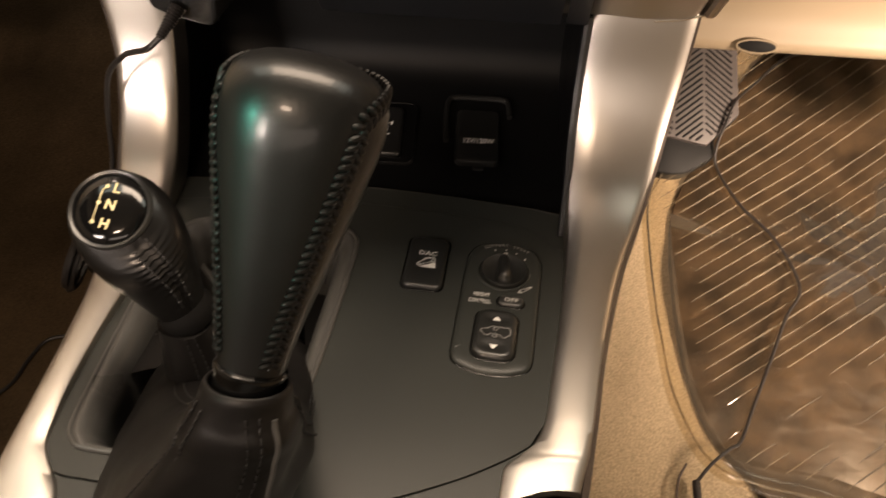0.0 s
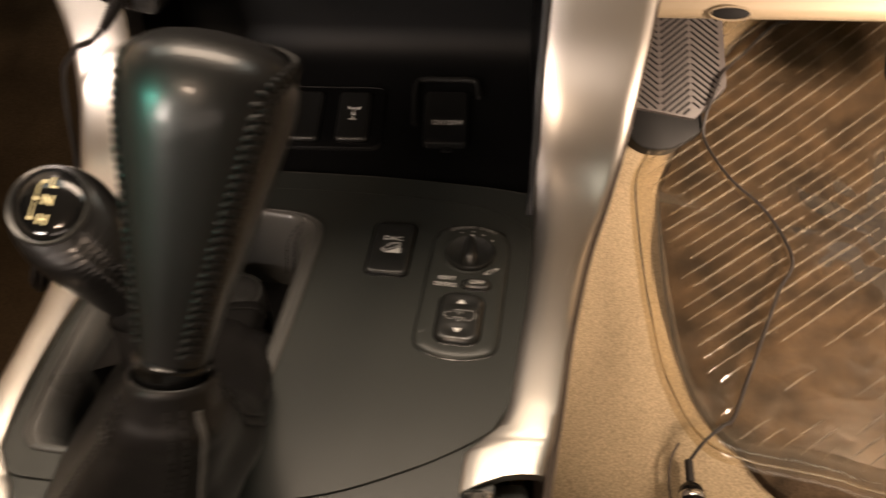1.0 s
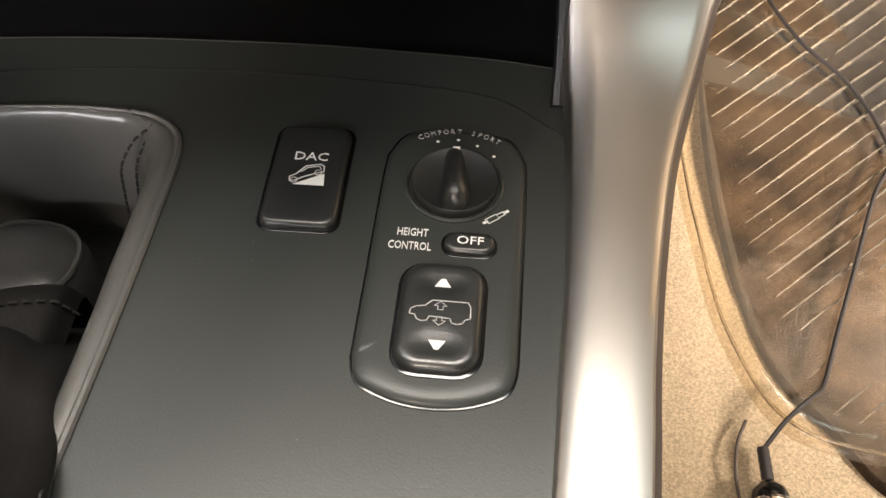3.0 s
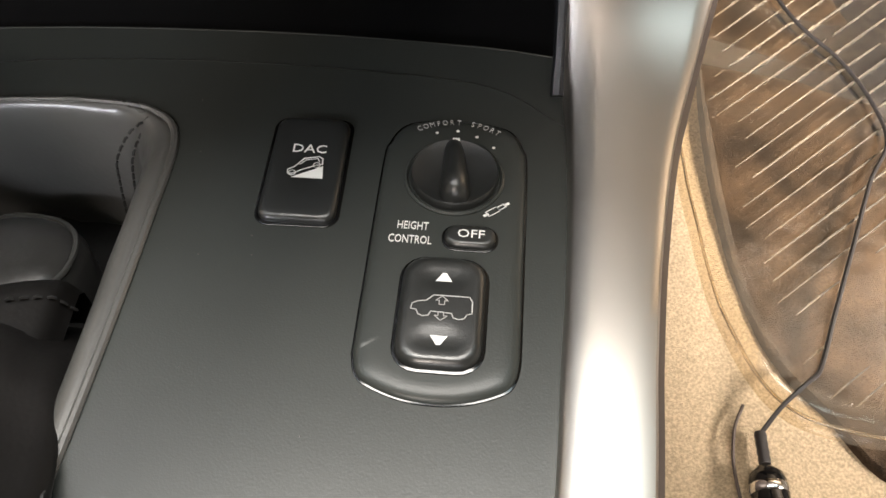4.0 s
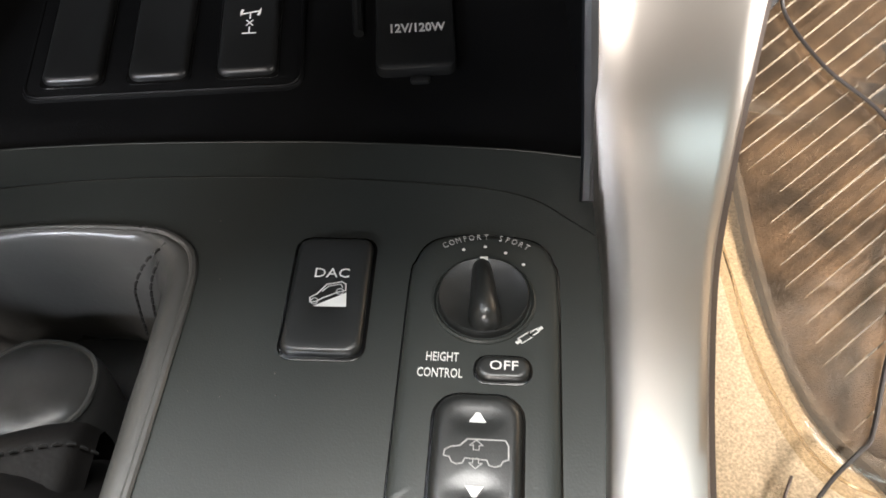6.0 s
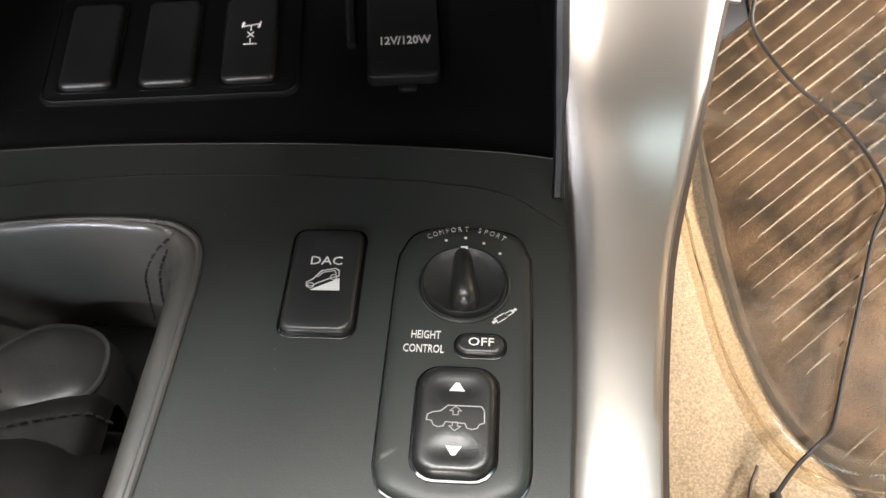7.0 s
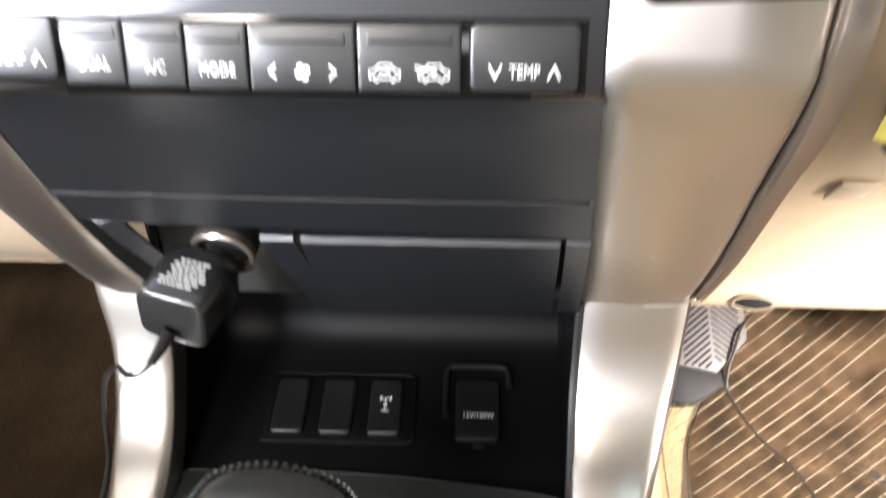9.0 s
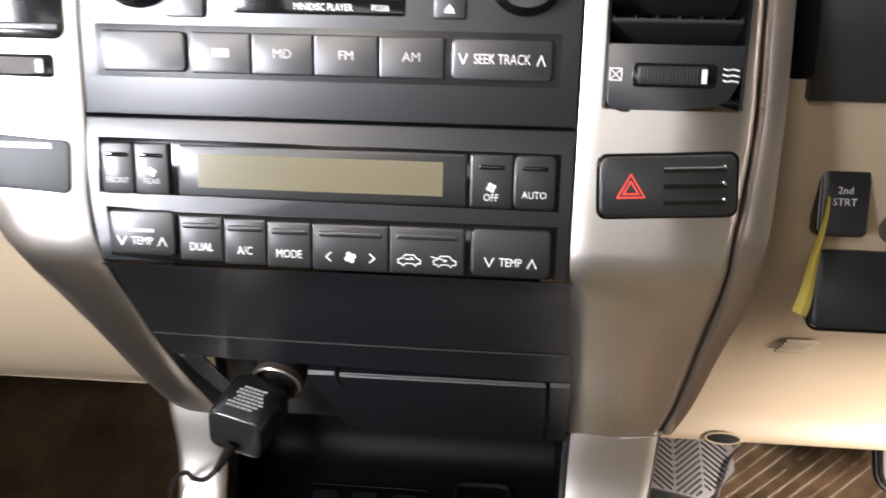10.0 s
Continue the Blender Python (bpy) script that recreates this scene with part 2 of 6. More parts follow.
def cushion(outline, h, m, edge, dips=(), base=-0.002):
    """A button of a given outline: softly rounded edge, its top pressed in at the dips (x, y, wide, long, deep)."""
    n = len(outline)
    cx, cy = sum(p[0] for p in outline) / n, sum(p[1] for p in outline) / n
    wx = max(abs(p[0] - cx) for p in outline)
    wy = max(abs(p[1] - cy) for p in outline)
    steps = [(0.0, base), (0.0, h - edge)] + [(edge * (1 - math.cos(a)), h - edge * (1 - math.sin(a))) for a in (0.4, 0.8, 1.2, 1.57)]
    rings = [[(cx + (x - cx) * (1 - d / wx), cy + (y - cy) * (1 - d / wy), z) for x, y in outline] for d, z in steps]
    last = rings[-1]
    for k in (0.86, 0.72, 0.58, 0.44, 0.30, 0.16, 0.04):
        rings.append([(cx + (x - cx) * k, cy + (y - cy) * k, z) for x, y, z in last])
    for row in rings[5:]:
        for i, (x, y, z) in enumerate(row):
            for px, py, w, l, deep in dips:
                z -= deep * math.exp(-((x - px) / w) ** 2 - ((y - py) / l) ** 2)
            row[i] = (x, y, z)
    bm = loft(rings)
    bm.transform(m)
    return bm


def stepped(outline, steps, m):
    """A plate whose edge runs through rows of inset and height."""
    n = len(outline)
    cx, cy = sum(p[0] for p in outline) / n, sum(p[1] for p in outline) / n
    wx = max(abs(p[0] - cx) for p in outline)
    wy = max(abs(p[1] - cy) for p in outline)
    bm = loft([[(cx + (x - cx) * (1 - d / wx), cy + (y - cy) * (1 - d / wy), z) for x, y in outline] for d, z in steps])
    bm.transform(m)
    return bm


def loft(rings, caps=True, closed=True):
    bm = bmesh.new()
    rows = [[bm.verts.new(p) for p in ring] for ring in rings]
    n = len(rows[0])
    for a, b in zip(rows, rows[1:]):
        for i in range(n if closed else n - 1):
            bm.faces.new((a[i], a[(i + 1) % n], b[(i + 1) % n], b[i]))
    if caps and closed:
        bm.faces.new(rows[0][::-1])
        bm.faces.new(rows[-1])
    return bm


def smooth_path(points, n=8):
    """A Catmull-Rom line through the points."""
    pts = [Vector(p) for p in points]
    pts = [2 * pts[0] - pts[1]] + pts + [2 * pts[-1] - pts[-2]]
    out = []
    for i in range(1, len(pts) - 2):
        a, b, c, d = pts[i - 1:i + 3]
        for j in range(n):
            t = j / n
            out.append(0.5 * (2 * b + (c - a) * t + (2 * a - 5 * b + 4 * c - d) * t * t + (3 * b - a - 3 * c + d) * t ** 3))
    out.append(pts[-2])
    return out


def tube(points, radius, sides=8, loop=False):
    """A round rod along a line of points; radius may be a function of the way along it."""
    pts = [Vector(p) for p in points]
    rings, side = [], None
    for i, p in enumerate(pts):
        a, b = (pts[i - 1], pts[(i + 1) % len(pts)]) if loop else (pts[max(i - 1, 0)], pts[min(i + 1, len(pts) - 1)])
        way = (b - a).normalized()
        side = way.orthogonal() if side is None else side - way * side.dot(way)
        side.normalize()
        up = way.cross(side)
        r = radius(i / (len(pts) - 1)) if callable(radius) else radius
        rings.append([p + r * (math.cos(2 * math.pi * k / sides) * side + math.sin(2 * math.pi * k / sides) * up) for k in range(sides)])
    if loop:
        rings.append(rings[0])
    bm = loft(rings, caps=not loop)
    if loop:
        bmesh.ops.remove_doubles(bm, verts=bm.verts, dist=1e-6)
    return bm


def lathe(profile, m, sides=32):
    """A turned body: rows of radius and height about the z axis of m."""
    rings = [[m @ Vector((max(r, 1e-5) * math.cos(2 * math.pi * k / sides), max(r, 1e-5) * math.sin(2 * math.pi * k / sides), h)) for k in range(sides)] for r, h in profile]
    return loft(rings)


def joined(*bms):
    out = bmesh.new()
    for bm in bms:
        me = bpy.data.meshes.new("scratch")
        bm.to_mesh(me)
        bm.free()
        out.from_mesh(me)
        bpy.data.meshes.remove(me)
    return out


def filled(outer, holes, m=None, thick=0.0):
    """A plate with holes in it, face at z = 0 and thickness downwards."""
    bm = bmesh.new()
    for loop in (outer, *holes):
        vs = [bm.verts.new((x, y, 0)) for x, y in loop]
        for i in range(len(vs)):
            bm.edges.new((vs[i], vs[(i + 1) % len(vs)]))
    bmesh.ops.triangle_fill(bm, use_beauty=True, use_dissolve=False, edges=bm.edges[:])
    if thick:
        made = bmesh.ops.extrude_face_region(bm, geom=bm.faces[:])
        bmesh.ops.translate(bm, verts=[v for v in made["geom"] if isinstance(v, bmesh.types.BMVert)], vec=(0, 0, -thick))
    if m is not None:
        bm.transform(m)
    return bm


def letters(name, text, size, m, mat, parent, label="", bold=0.0, wide=1.0, slant=0.0):
    """Printed words, centred on m, in its x-y plane."""
    data = bpy.data.curves.new(name, "FONT")
    data.body, data.size, data.align_x, data.align_y, data.extrude, data.offset, data.resolution_u = text, size, "CENTER", "CENTER", 0.0001, bold, 2
    data.shear = slant
    ob = bpy.data.objects.new(name, data)
    scene.collection.objects.link(ob)
    bpy.context.view_layer.update()
    me = bpy.data.meshes.new_from_object(ob.evaluated_get(bpy.context.evaluated_depsgraph_get()))
    bpy.data.objects.remove(ob)
    me.transform(m @ Matrix.Diagonal((wide, 1, 1, 1)))
    me.materials.clear()
    bm = bmesh.new()
    bm.from_mesh(me)
    bpy.data.meshes.remove(me)
    return part(name, bm, mat, parent, label)


def print_shape(points, m, h=0.0001):
    bm = bmesh.new()
    vs = [bm.verts.new(m @ Vector((x, y, h))) for x, y in points]
    bm.faces.new(vs)
    return bm


def print_line(points, w, m, loop=False):
    """Thin printed line: flat quads along the points."""
    pts = [Vector((x, y)) for x, y in points]
    if loop:
        pts.append(pts[0])
    out = bmesh.new()
    for a, b in zip(pts, pts[1:]):
        way = (b - a).normalized() * (w / 2)
        n = Vector((-way.y, way.x))
        quad = [a - way + n, a - way - n, b + way - n, b + way + n]
        out.faces.new([out.verts.new(m @ Vector((q.x, q.y, 0.0001))) for q in quad])
    return out


def flat(x, y, z, turn=0.0):
    """Lying face up at a place."""
    return pose(x, y, z, 0, 0, turn)


LEAN = math.atan(0.2022)
DASH = Matrix(((1, 0, 0, 0), (0, math.sin(LEAN), -math.cos(LEAN), 0.3511), (0, math.cos(LEAN), math.sin(LEAN), 0.52), (0, 0, 0, 1)))


def dash(x, s, d=0.0):
    """Upright on the dashboard's face: x across, s up it, d proud of it."""
    return DASH @ Matrix.Translation((x, s, d))

# ---- the car's cabin ----


def strip_mesh(profile, x0, x1, nx=1, waves=0.0):
    """A sheet that follows a profile of (y, z) and runs across from x0 to x1."""
    rows = []
    for y, z in profile:
        rows.append([(x0 + (x1 - x0) * i / nx, y, z + (waves * (noise.noise(((x0 + (x1 - x0) * i / nx) * 26, y * 11, 3.1)) + 0.35 * noise.noise(((x0 + (x1 - x0) * i / nx) * 70, y * 45, 7.7))) if waves else 0)) for i in range(nx + 1)])
    return loft(rows, caps=False, closed=False)


def floor_z(y):
    return 0.062 + sum(s * 0.03 * math.log(1 + math.exp((y - y0) / 0.03)) for s, y0 in ((0.2, 0.42), (0.35, 0.68)))


floor_line = [(-1.6, 0.05), (0.0, 0.056), (0.25, 0.060)] + [(0.25 + 0.02 * i, floor_z(0.25 + 0.02 * i) - 0.003) for i in range(1, 31)] + [(0.90, 0.34), (0.93, 0.5), (0.94, 0.75)]
setting("floor", strip_mesh(floor_line, 0.075, 0.8, 120, 0.006), CARPET, "beige pile carpet of the driver's footwell, rumpled and worn", "carpet")
# passenger floor: its deep shade comes from the darker carpet colour
setting("floor_passenger", strip_mesh(floor_line, -0.8, -0.165, 60, 0.004), PASSENGER_CARPET, "beige pile carpet of the passenger footwell, deep shade put into its colour", "carpet")
setting("floor_tunnel", strip_mesh([(-1.6, 0.045), (0.9, 0.045)], -0.17, 0.08), SHADED_CARPET, "carpet below the console, shade put into its brown colour", "carpet")
setting("ceiling", box(1.64, 2.3, 0.03, flat(0, -0.55, 1.22)), HEADLINER, "light grey cloth headliner", "ceiling")


def wall_with_window(x, name, label):
    bm = joined(box(0.03, 2.55, 0.68, flat(x, -0.33, 0.0)), box(0.03, 2.55, 0.14, flat(x, -0.33, 1.08)), box(0.03, 0.75, 0.40, flat(x, -1.23, 0.68)), box(0.03, 0.63, 0.40, flat(x, 0.63, 0.68)))
    setting(name, bm, HEADLINER, label, "wall")


wall_with_window(-0.81, "wall_passenger", "light grey inner side of the passenger door")
wall_with_window(0.81, "wall_driver", "light grey inner side of the driver's door")
setting("wall_rear", joined(box(1.6, 0.03, 0.8, flat(0, -1.6, 0)), box(1.6, 0.03, 0.1, flat(0, -1.6, 1.12))), HEADLINER, "light grey trim behind the seats", "wall")
setting("wall_front", box(1.66, 0.03, 0.84, flat(0, 0.96, 0)), SHADED_CARPET, "bulkhead behind the dashboard, shade put into its dark colour", "wall")
setting("dashboard_top", joined(box(1.6, 0.5, 0.03, flat(0, 0.70, 0.80), 0.01)), FASCIA, "black soft top of the dashboard", "dashboard")

# ---- centre console ----
C = 0.30
console = thing("centre_console", (-0.045, 0.3, 0.05), "black and silver centre console between the front seats", "console")

# black top plate with the opening for the levers
hole = [(-0.0440, 0.3660), (-0.0434, 0.3780), (-0.0456, 0.3862), (-0.0515, 0.3918), (-0.0600, 0.3950), (-0.0830, 0.3976), (-0.1110, 0.3970), (-0.1340, 0.3930), (-0.1435, 0.3870), (-0.1490, 0.3770), (-0.1545, 0.3300), (-0.1585, 0.2700), (-0.1590, 0.2460), (-0.1555, 0.2375), (-0.1480, 0.2335), (-0.1100, 0.2300), (-0.0780, 0.2288), (-0.0685, 0.2315), (-0.0618, 0.2395), (-0.0565, 0.2620), (-0.0500, 0.3100)]
hole = [(p.x, p.y) for p in smooth_path([(x, y, 0) for x, y in hole + hole[:1]], 4)[:-1]]
seam_rear = [(-0.1690, 0.2400), (-0.1660, 0.2310), (-0.1578, 0.2212), (-0.1383, 0.2181), (-0.0950, 0.2120), (-0.0577, 0.2104), (-0.0199, 0.2154), (0.0160, 0.2288), (0.0392, 0.2411), (0.0520, 0.2500)]
seam_rear = [(p.x, p.y) for p in smooth_path([(x, y, 0) for x, y in seam_rear], 5)]
seam_front = [(0.0800, 0.3790), (0.0685, 0.3902), (0.0577, 0.3997), (0.0391, 0.4061), (0.0006, 0.4122), (-0.0386, 0.4160), (-0.0778, 0.4175), (-0.1161, 0.4153), (-0.1650, 0.4090)]
seam_front = [(p.x, p.y) for p in smooth_path([(x, y, 0) for x, y in seam_front], 4)]
outline = seam_rear + [(0.062, 0.268), (0.068, 0.30), (0.074, 0.34), (0.078, 0.37)] + seam_front + [(-0.166, 0.37), (-0.172, 0.32), (-0.173, 0.27)]
part("top_plate", filled(outline, [hole], flat(0, 0, C), 0.004), BLACK, console)
seam_next = [(0.0800, 0.4160), (0.0694, 0.4186), (0.0499, 0.4227), (0.0000, 0.4294), (-0.0405, 0.4326), (-0.0811, 0.4345), (-0.1214, 0.4342), (-0.1650, 0.4310)]
seam_next = [(p.x, p.y) for p in smooth_path([(x, y, 0) for x, y in seam_next], 4)]
part("front_strip", filled([(x, y + 0.0009) for x, y in seam_front] + seam_next[::-1], [], flat(0, 0, C - 0.0006), 0.004), BLACK, console)
part("front_seam", tube(smooth_path([(x, y + 0.0005, C - 0.0009) for x, y in seam_front], 4), 0.0007, 6), BLACK, console)
part("tray_seam", tube(smooth_path([(x, y + 0.0005, C - 0.0013) for x, y in seam_next], 4), 0.0007, 6), BLACK, console)
rear = [(x, y - 0.0006) for x, y in seam_rear] + [(0.052, 0.10), (0.05, -0.25), (-0.15, -0.25), (-0.17, 0.10)]
part("rear_plate", filled(rear, [], flat(0, 0, C - 0.0010), 0.004), BLACK, console)
part("rear_box", joined(box(0.23, 0.50, 0.24, flat(-0.047, -0.02, 0.05), 0.004)), BLACK, console)

# opening: rolled rim, leather lining, sunken floor
# the lighter leather colour puts the highlight line along the rim
part("gaiter_rim", tube([(x, y, C + 0.0004) for x, y in hole], 0.0013, 8, loop=True), LINING, console, "raised black leather edge round the levers")


def ring_at(inset, z, shift=(0, 0)):
    cx, cy = -0.100, 0.315
    return [(cx + (x - cx) * (1 - inset / 0.055) + shift[0], cy + (y - cy) * (1 - 0.4 * inset / 0.085) + shift[1], z) for x, y in hole]


roll = [ring_at(0.0006, C + 0.0008), ring_at(0.0030, C + 0.0014), ring_at(0.0062, C + 0.0002), ring_at(0.0090, C - 0.0030), ring_at(0.0110, C - 0.0080), ring_at(0.0122, C - 0.0160), ring_at(0.0130, C - 0.030), ring_at(0.0135, C - 0.055)]
roll = list(zip(*[smooth_path(col, 5) for col in zip(*roll)]))


def crease(p, k):
    """Soft folds that grow down the padded leather."""
    q = Vector((p.x * 55, p.y * 55, p.z * 28))
    push = 0.0014 * min(1, k / 12) * (abs(noise.noise(q)) - 0.25) + 0.0006 * noise.noise(q * 3)
    out = Vector((-0.100 - p.x, 0.315 - p.y, 0)).normalized()
    return p + out * push


part("lining", loft([[crease(p, k) for p in row] for k, row in enumerate(roll)], caps=False), LINING, console, "padded black leather lining of the lever opening")
part("lining_floor", filled([(x, y) for x, y, z in ring_at(0.011, 0)], [], flat(0, 0, C - 0.054)), LEATHER, console)


def stitches(line, parent, size=0.0022, r=0.00045, every=0.0034, lift=0.0, mat=None):
    """A row of short thread stitches along a line, in one part."""
    pts = [Vector(p) for p in line]
    bms, left = [], 0.0
    for a, b in zip(pts, pts[1:]):
        run = (b - a).length
        while left < run:
            p = a + (b - a) * (left / run)
            way = (b - a).normalized()
            q = p + way * size
            bms.append(tube([p + Vector((0, 0, lift)), (p + q) / 2 + Vector((0, 0, lift + r)), q + Vector((0, 0, lift))], r, 5))
            left += every
        left -= run
    return part("stitching", joined(*bms), mat or THREAD, parent)


for off in (0.0, 0.0045):
    stitches(smooth_path([(-0.0480 - off, 0.3910 - off * 0.3, C + 0.0008), (-0.0540 - off, 0.3870 - off * 0.5, C - 0.0015), (-0.0592 - off, 0.3832 - off * 0.5, C - 0.009), (-0.0617 - off, 0.3812, C - 0.020), (-0.0632 - off, 0.3802, C - 0.034)], 6), console, every=0.0032)

# silver side rails
RIGHT = [(0.2163, 0.3012, 0.0367, 0.0740), (0.2220, 0.3014, 0.0373, 0.0749), (0.2276, 0.3016, 0.0380, 0.0758), (0.2340, 0.3018, 0.0388, 0.0771), (0.2375, 0.3019, 0.0398, 0.0778), (0.2405, 0.3020, 0.0430, 0.0784), (0.2436, 0.3020, 0.0463, 0.0790), (0.2475, 0.3022, 0.0506, 0.0798), (0.2509, 0.3024, 0.0539, 0.0805), (0.2580, 0.3028, 0.0573, 0.0819), (0.2651, 0.3032, 0.0597, 0.0832), (0.28, 0.3036, 0.0622, 0.0859), (0.2990, 0.304, 0.0650, 0.0892), (0.3308, 0.3045, 0.07, 0.096), (0.3686, 0.306, 0.0745, 0.106), (0.4, 0.312, 0.0767, 0.1175), (0.425, 0.325, 0.0782, 0.127), (0.445, 0.346, 0.0797, 0.134), (0.458, 0.373, 0.0812, 0.139), (0.466, 0.4055, 0.0822, 0.1419), (0.4715, 0.4260, 0.0828, 0.1432)]
LEFT = [(0.140, 0.3000, -0.1480, -0.187), (0.170, 0.3002, -0.1488, -0.186), (0.195, 0.3006, -0.1500, -0.185), (0.207, 0.3008, -0.1518, -0.1845), (0.215, 0.3010, -0.1545, -0.184), (0.222, 0.3014, -0.1590, -0.1836), (0.229, 0.3018, -0.1635, -0.1833), (0.236, 0.302, -0.1662, -0.183), (0.250, 0.3028, -0.1668, -0.182), (0.268, 0.3035, -0.1665, -0.181), (0.300, 0.304, -0.1640, -0.1800), (0.3308, 0.3045, -0.1600, -0.1800), (0.3686, 0.306, -0.1570, -0.1830), (0.400, 0.312, -0.1550, -0.1865), (0.425, 0.325, -0.1555, -0.1900), (0.445, 0.346, -0.1570, -0.1920), (0.458, 0.373, -0.1575, -0.1935), (0.4660, 0.4055, -0.1590, -0.1990), (0.4715, 0.4260, -0.1602, -0.2012)]


def rail(stations, inner_drop):
    """A rounded rail: a cross-section of its face, from the inner wall to the outer one, swept along."""
    y_z = smooth_path([(0, y, z) for y, z, *_ in stations], 5)
    in_out = smooth_path([(a, b, 0) for *_, a, b in stations], 5)
    rings = []
    for i, (p, q) in enumerate(zip(y_z, in_out)):
        a, b = y_z[max(i - 1, 0)], y_z[min(i + 1, len(y_z) - 1)]
        way = (b - a).normalized()
        up = Vector((0, -way.z, way.y))
        xi, xo = q.x, q.y
        ring = []
        for u, h in ((0.0, -inner_drop), (0.0, -0.004), (0.012, -0.0012), (0.05, 0.0), (0.25, 0.0012), (0.5, 0.0014), (0.70, 0.0012), (0.86, 0.0008), (0.955, 0.0002), (0.99, -0.0010), (1.0, -0.0030), (1.0, -0.013)):
            skew = 0.010 * math.sin(min(1, u / 0.8) * math.pi / 2) * max(0.0, 1 - (p.y - 0.2163) / 0.03) if xi > 0 else 0.0
            ring.append(Vector((xi + (xo - xi) * u, p.y + skew, p.z)) + up * h)
        rings.append(ring)
    rings.insert(0, [v + Vector((0, 0.0008, -0.006)) for v in rings[0]])
    return loft(rings, caps=False, closed=False)


part("side_rail", rail(RIGHT, 0.012), SILVER, console, "silver painted rail sweeping up to the dashboard")
part("side_rail", rail(LEFT, 0.024), SILVER, console, "silver painted rail sweeping up to the dashboard")


def rail_skirt(stations, sign):
    """The narrow grey lip and the side wall below a rail, down to the floor."""
    y_z = smooth_path([(0, y, z) for y, z, *_ in stations], 5)
    in_out = smooth_path([(a, b, 0) for *_, a, b in stations], 5)
    lip, wall = [], []
    for i, (p, q) in enumerate(zip(y_z, in_out)):
        a, b = y_z[max(i - 1, 0)], y_z[min(i + 1, len(y_z) - 1)]
        way = (b - a).normalized()
        up = Vector((0, -way.z, way.y))
        base = Vector((q.y, p.y, p.z)) + up * -0.0060
        out = Vector((sign, 0, 0))
        lip.append([base - out * 0.001 + up * 0.003, base + out * 0.0022 + up * 0.001, base + out * 0.0028 - up * 0.003, base - out * 0.002 - up * 0.010])
        wall.append([base - out * 0.001 - up * 0.009, base - out * 0.010 - up * 0.03, (q.y - sign * 0.018, p.y - 0.0 if p.z < 0.32 else p.y + 0.02, 0.05)])
    part("rail_lip", loft(lip, caps=False, closed=False), STRIP, console)
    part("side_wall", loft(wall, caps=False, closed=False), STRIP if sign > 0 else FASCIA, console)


rail_skirt(RIGHT, 1)
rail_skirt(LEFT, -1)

part("brake_well", joined(box(0.0030, 0.30, 0.08, flat(0.0735, 0.0650, 0.199), 0.001), box(0.040, 0.30, 0.004, flat(0.055, 0.07, 0.262))), RUBBER, console, "dark well of the parking brake")

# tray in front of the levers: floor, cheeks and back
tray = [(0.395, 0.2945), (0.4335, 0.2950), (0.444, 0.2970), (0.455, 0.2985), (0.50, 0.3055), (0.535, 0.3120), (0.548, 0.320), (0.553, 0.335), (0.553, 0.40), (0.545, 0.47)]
part("tray", strip_mesh(tray, -0.160, 0.082, 6), TRAY, console, "black plastic storage tray with the dashboard's shadow in its colour")
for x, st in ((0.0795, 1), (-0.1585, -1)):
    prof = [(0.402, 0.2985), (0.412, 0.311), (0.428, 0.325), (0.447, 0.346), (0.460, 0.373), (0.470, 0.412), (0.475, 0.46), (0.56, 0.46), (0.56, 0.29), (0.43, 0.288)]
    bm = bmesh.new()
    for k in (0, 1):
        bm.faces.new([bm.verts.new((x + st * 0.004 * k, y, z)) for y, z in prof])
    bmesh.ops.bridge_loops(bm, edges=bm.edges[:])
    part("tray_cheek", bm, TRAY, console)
part("tray_lip", tube(smooth_path([(0.0752, 0.398, 0.2995), (0.0768, 0.412, 0.3095), (0.0778, 0.428, 0.3240), (0.0788, 0.447, 0.3450), (0.0798, 0.460, 0.372), (0.0808, 0.468, 0.405)], 6), 0.0028, 8), FASCIA, console, "rounded black edge of the tray")

rng = random.Random(11)
for _ in range(9):
    x, y, r = rng.uniform(-0.04, 0.012), rng.uniform(0.27, 0.40), rng.uniform(0.00012, 0.00026)
    part("dust_speck", lathe([(0.0, -r * 0.2), (r, 0.0), (r * 0.7, r * 0.6), (0.0, r * 0.8)], flat(x, y, C), 6), STRIP, console)

# ---- dashboard centre ----
centre = thing("dashboard_centre", (-0.05, 0.42, 0.43), "silver framed centre stack of the dashboard", "dashboard")

# path of the silver panels: down the upright face, over the fold and away to the rails
FOLD = [(0.30, 0.0), (0.26, 0.0), (0.215, 0.0), (0.19, 0.0), (0.139, 0.0), (0.121, 0.0), (0.1155, 0.0), (0.0905, 0.0), (0.0860, 0.0), (0.0700, 0.0), (0.0600, 0.001)]


def face_point(s, d):
    v = DASH @ Vector((0, s, d))
    return v.y, v.z


upright = [face_point(s, 0) for s, _ in FOLD]
lower = [(0.3665, 0.5670), (0.3730, 0.5540), (0.3830, 0.5380), (0.4000, 0.5090), (0.4160, 0.4800), (0.4330, 0.4520), (0.4500, 0.4270), (0.4640, 0.4085)]


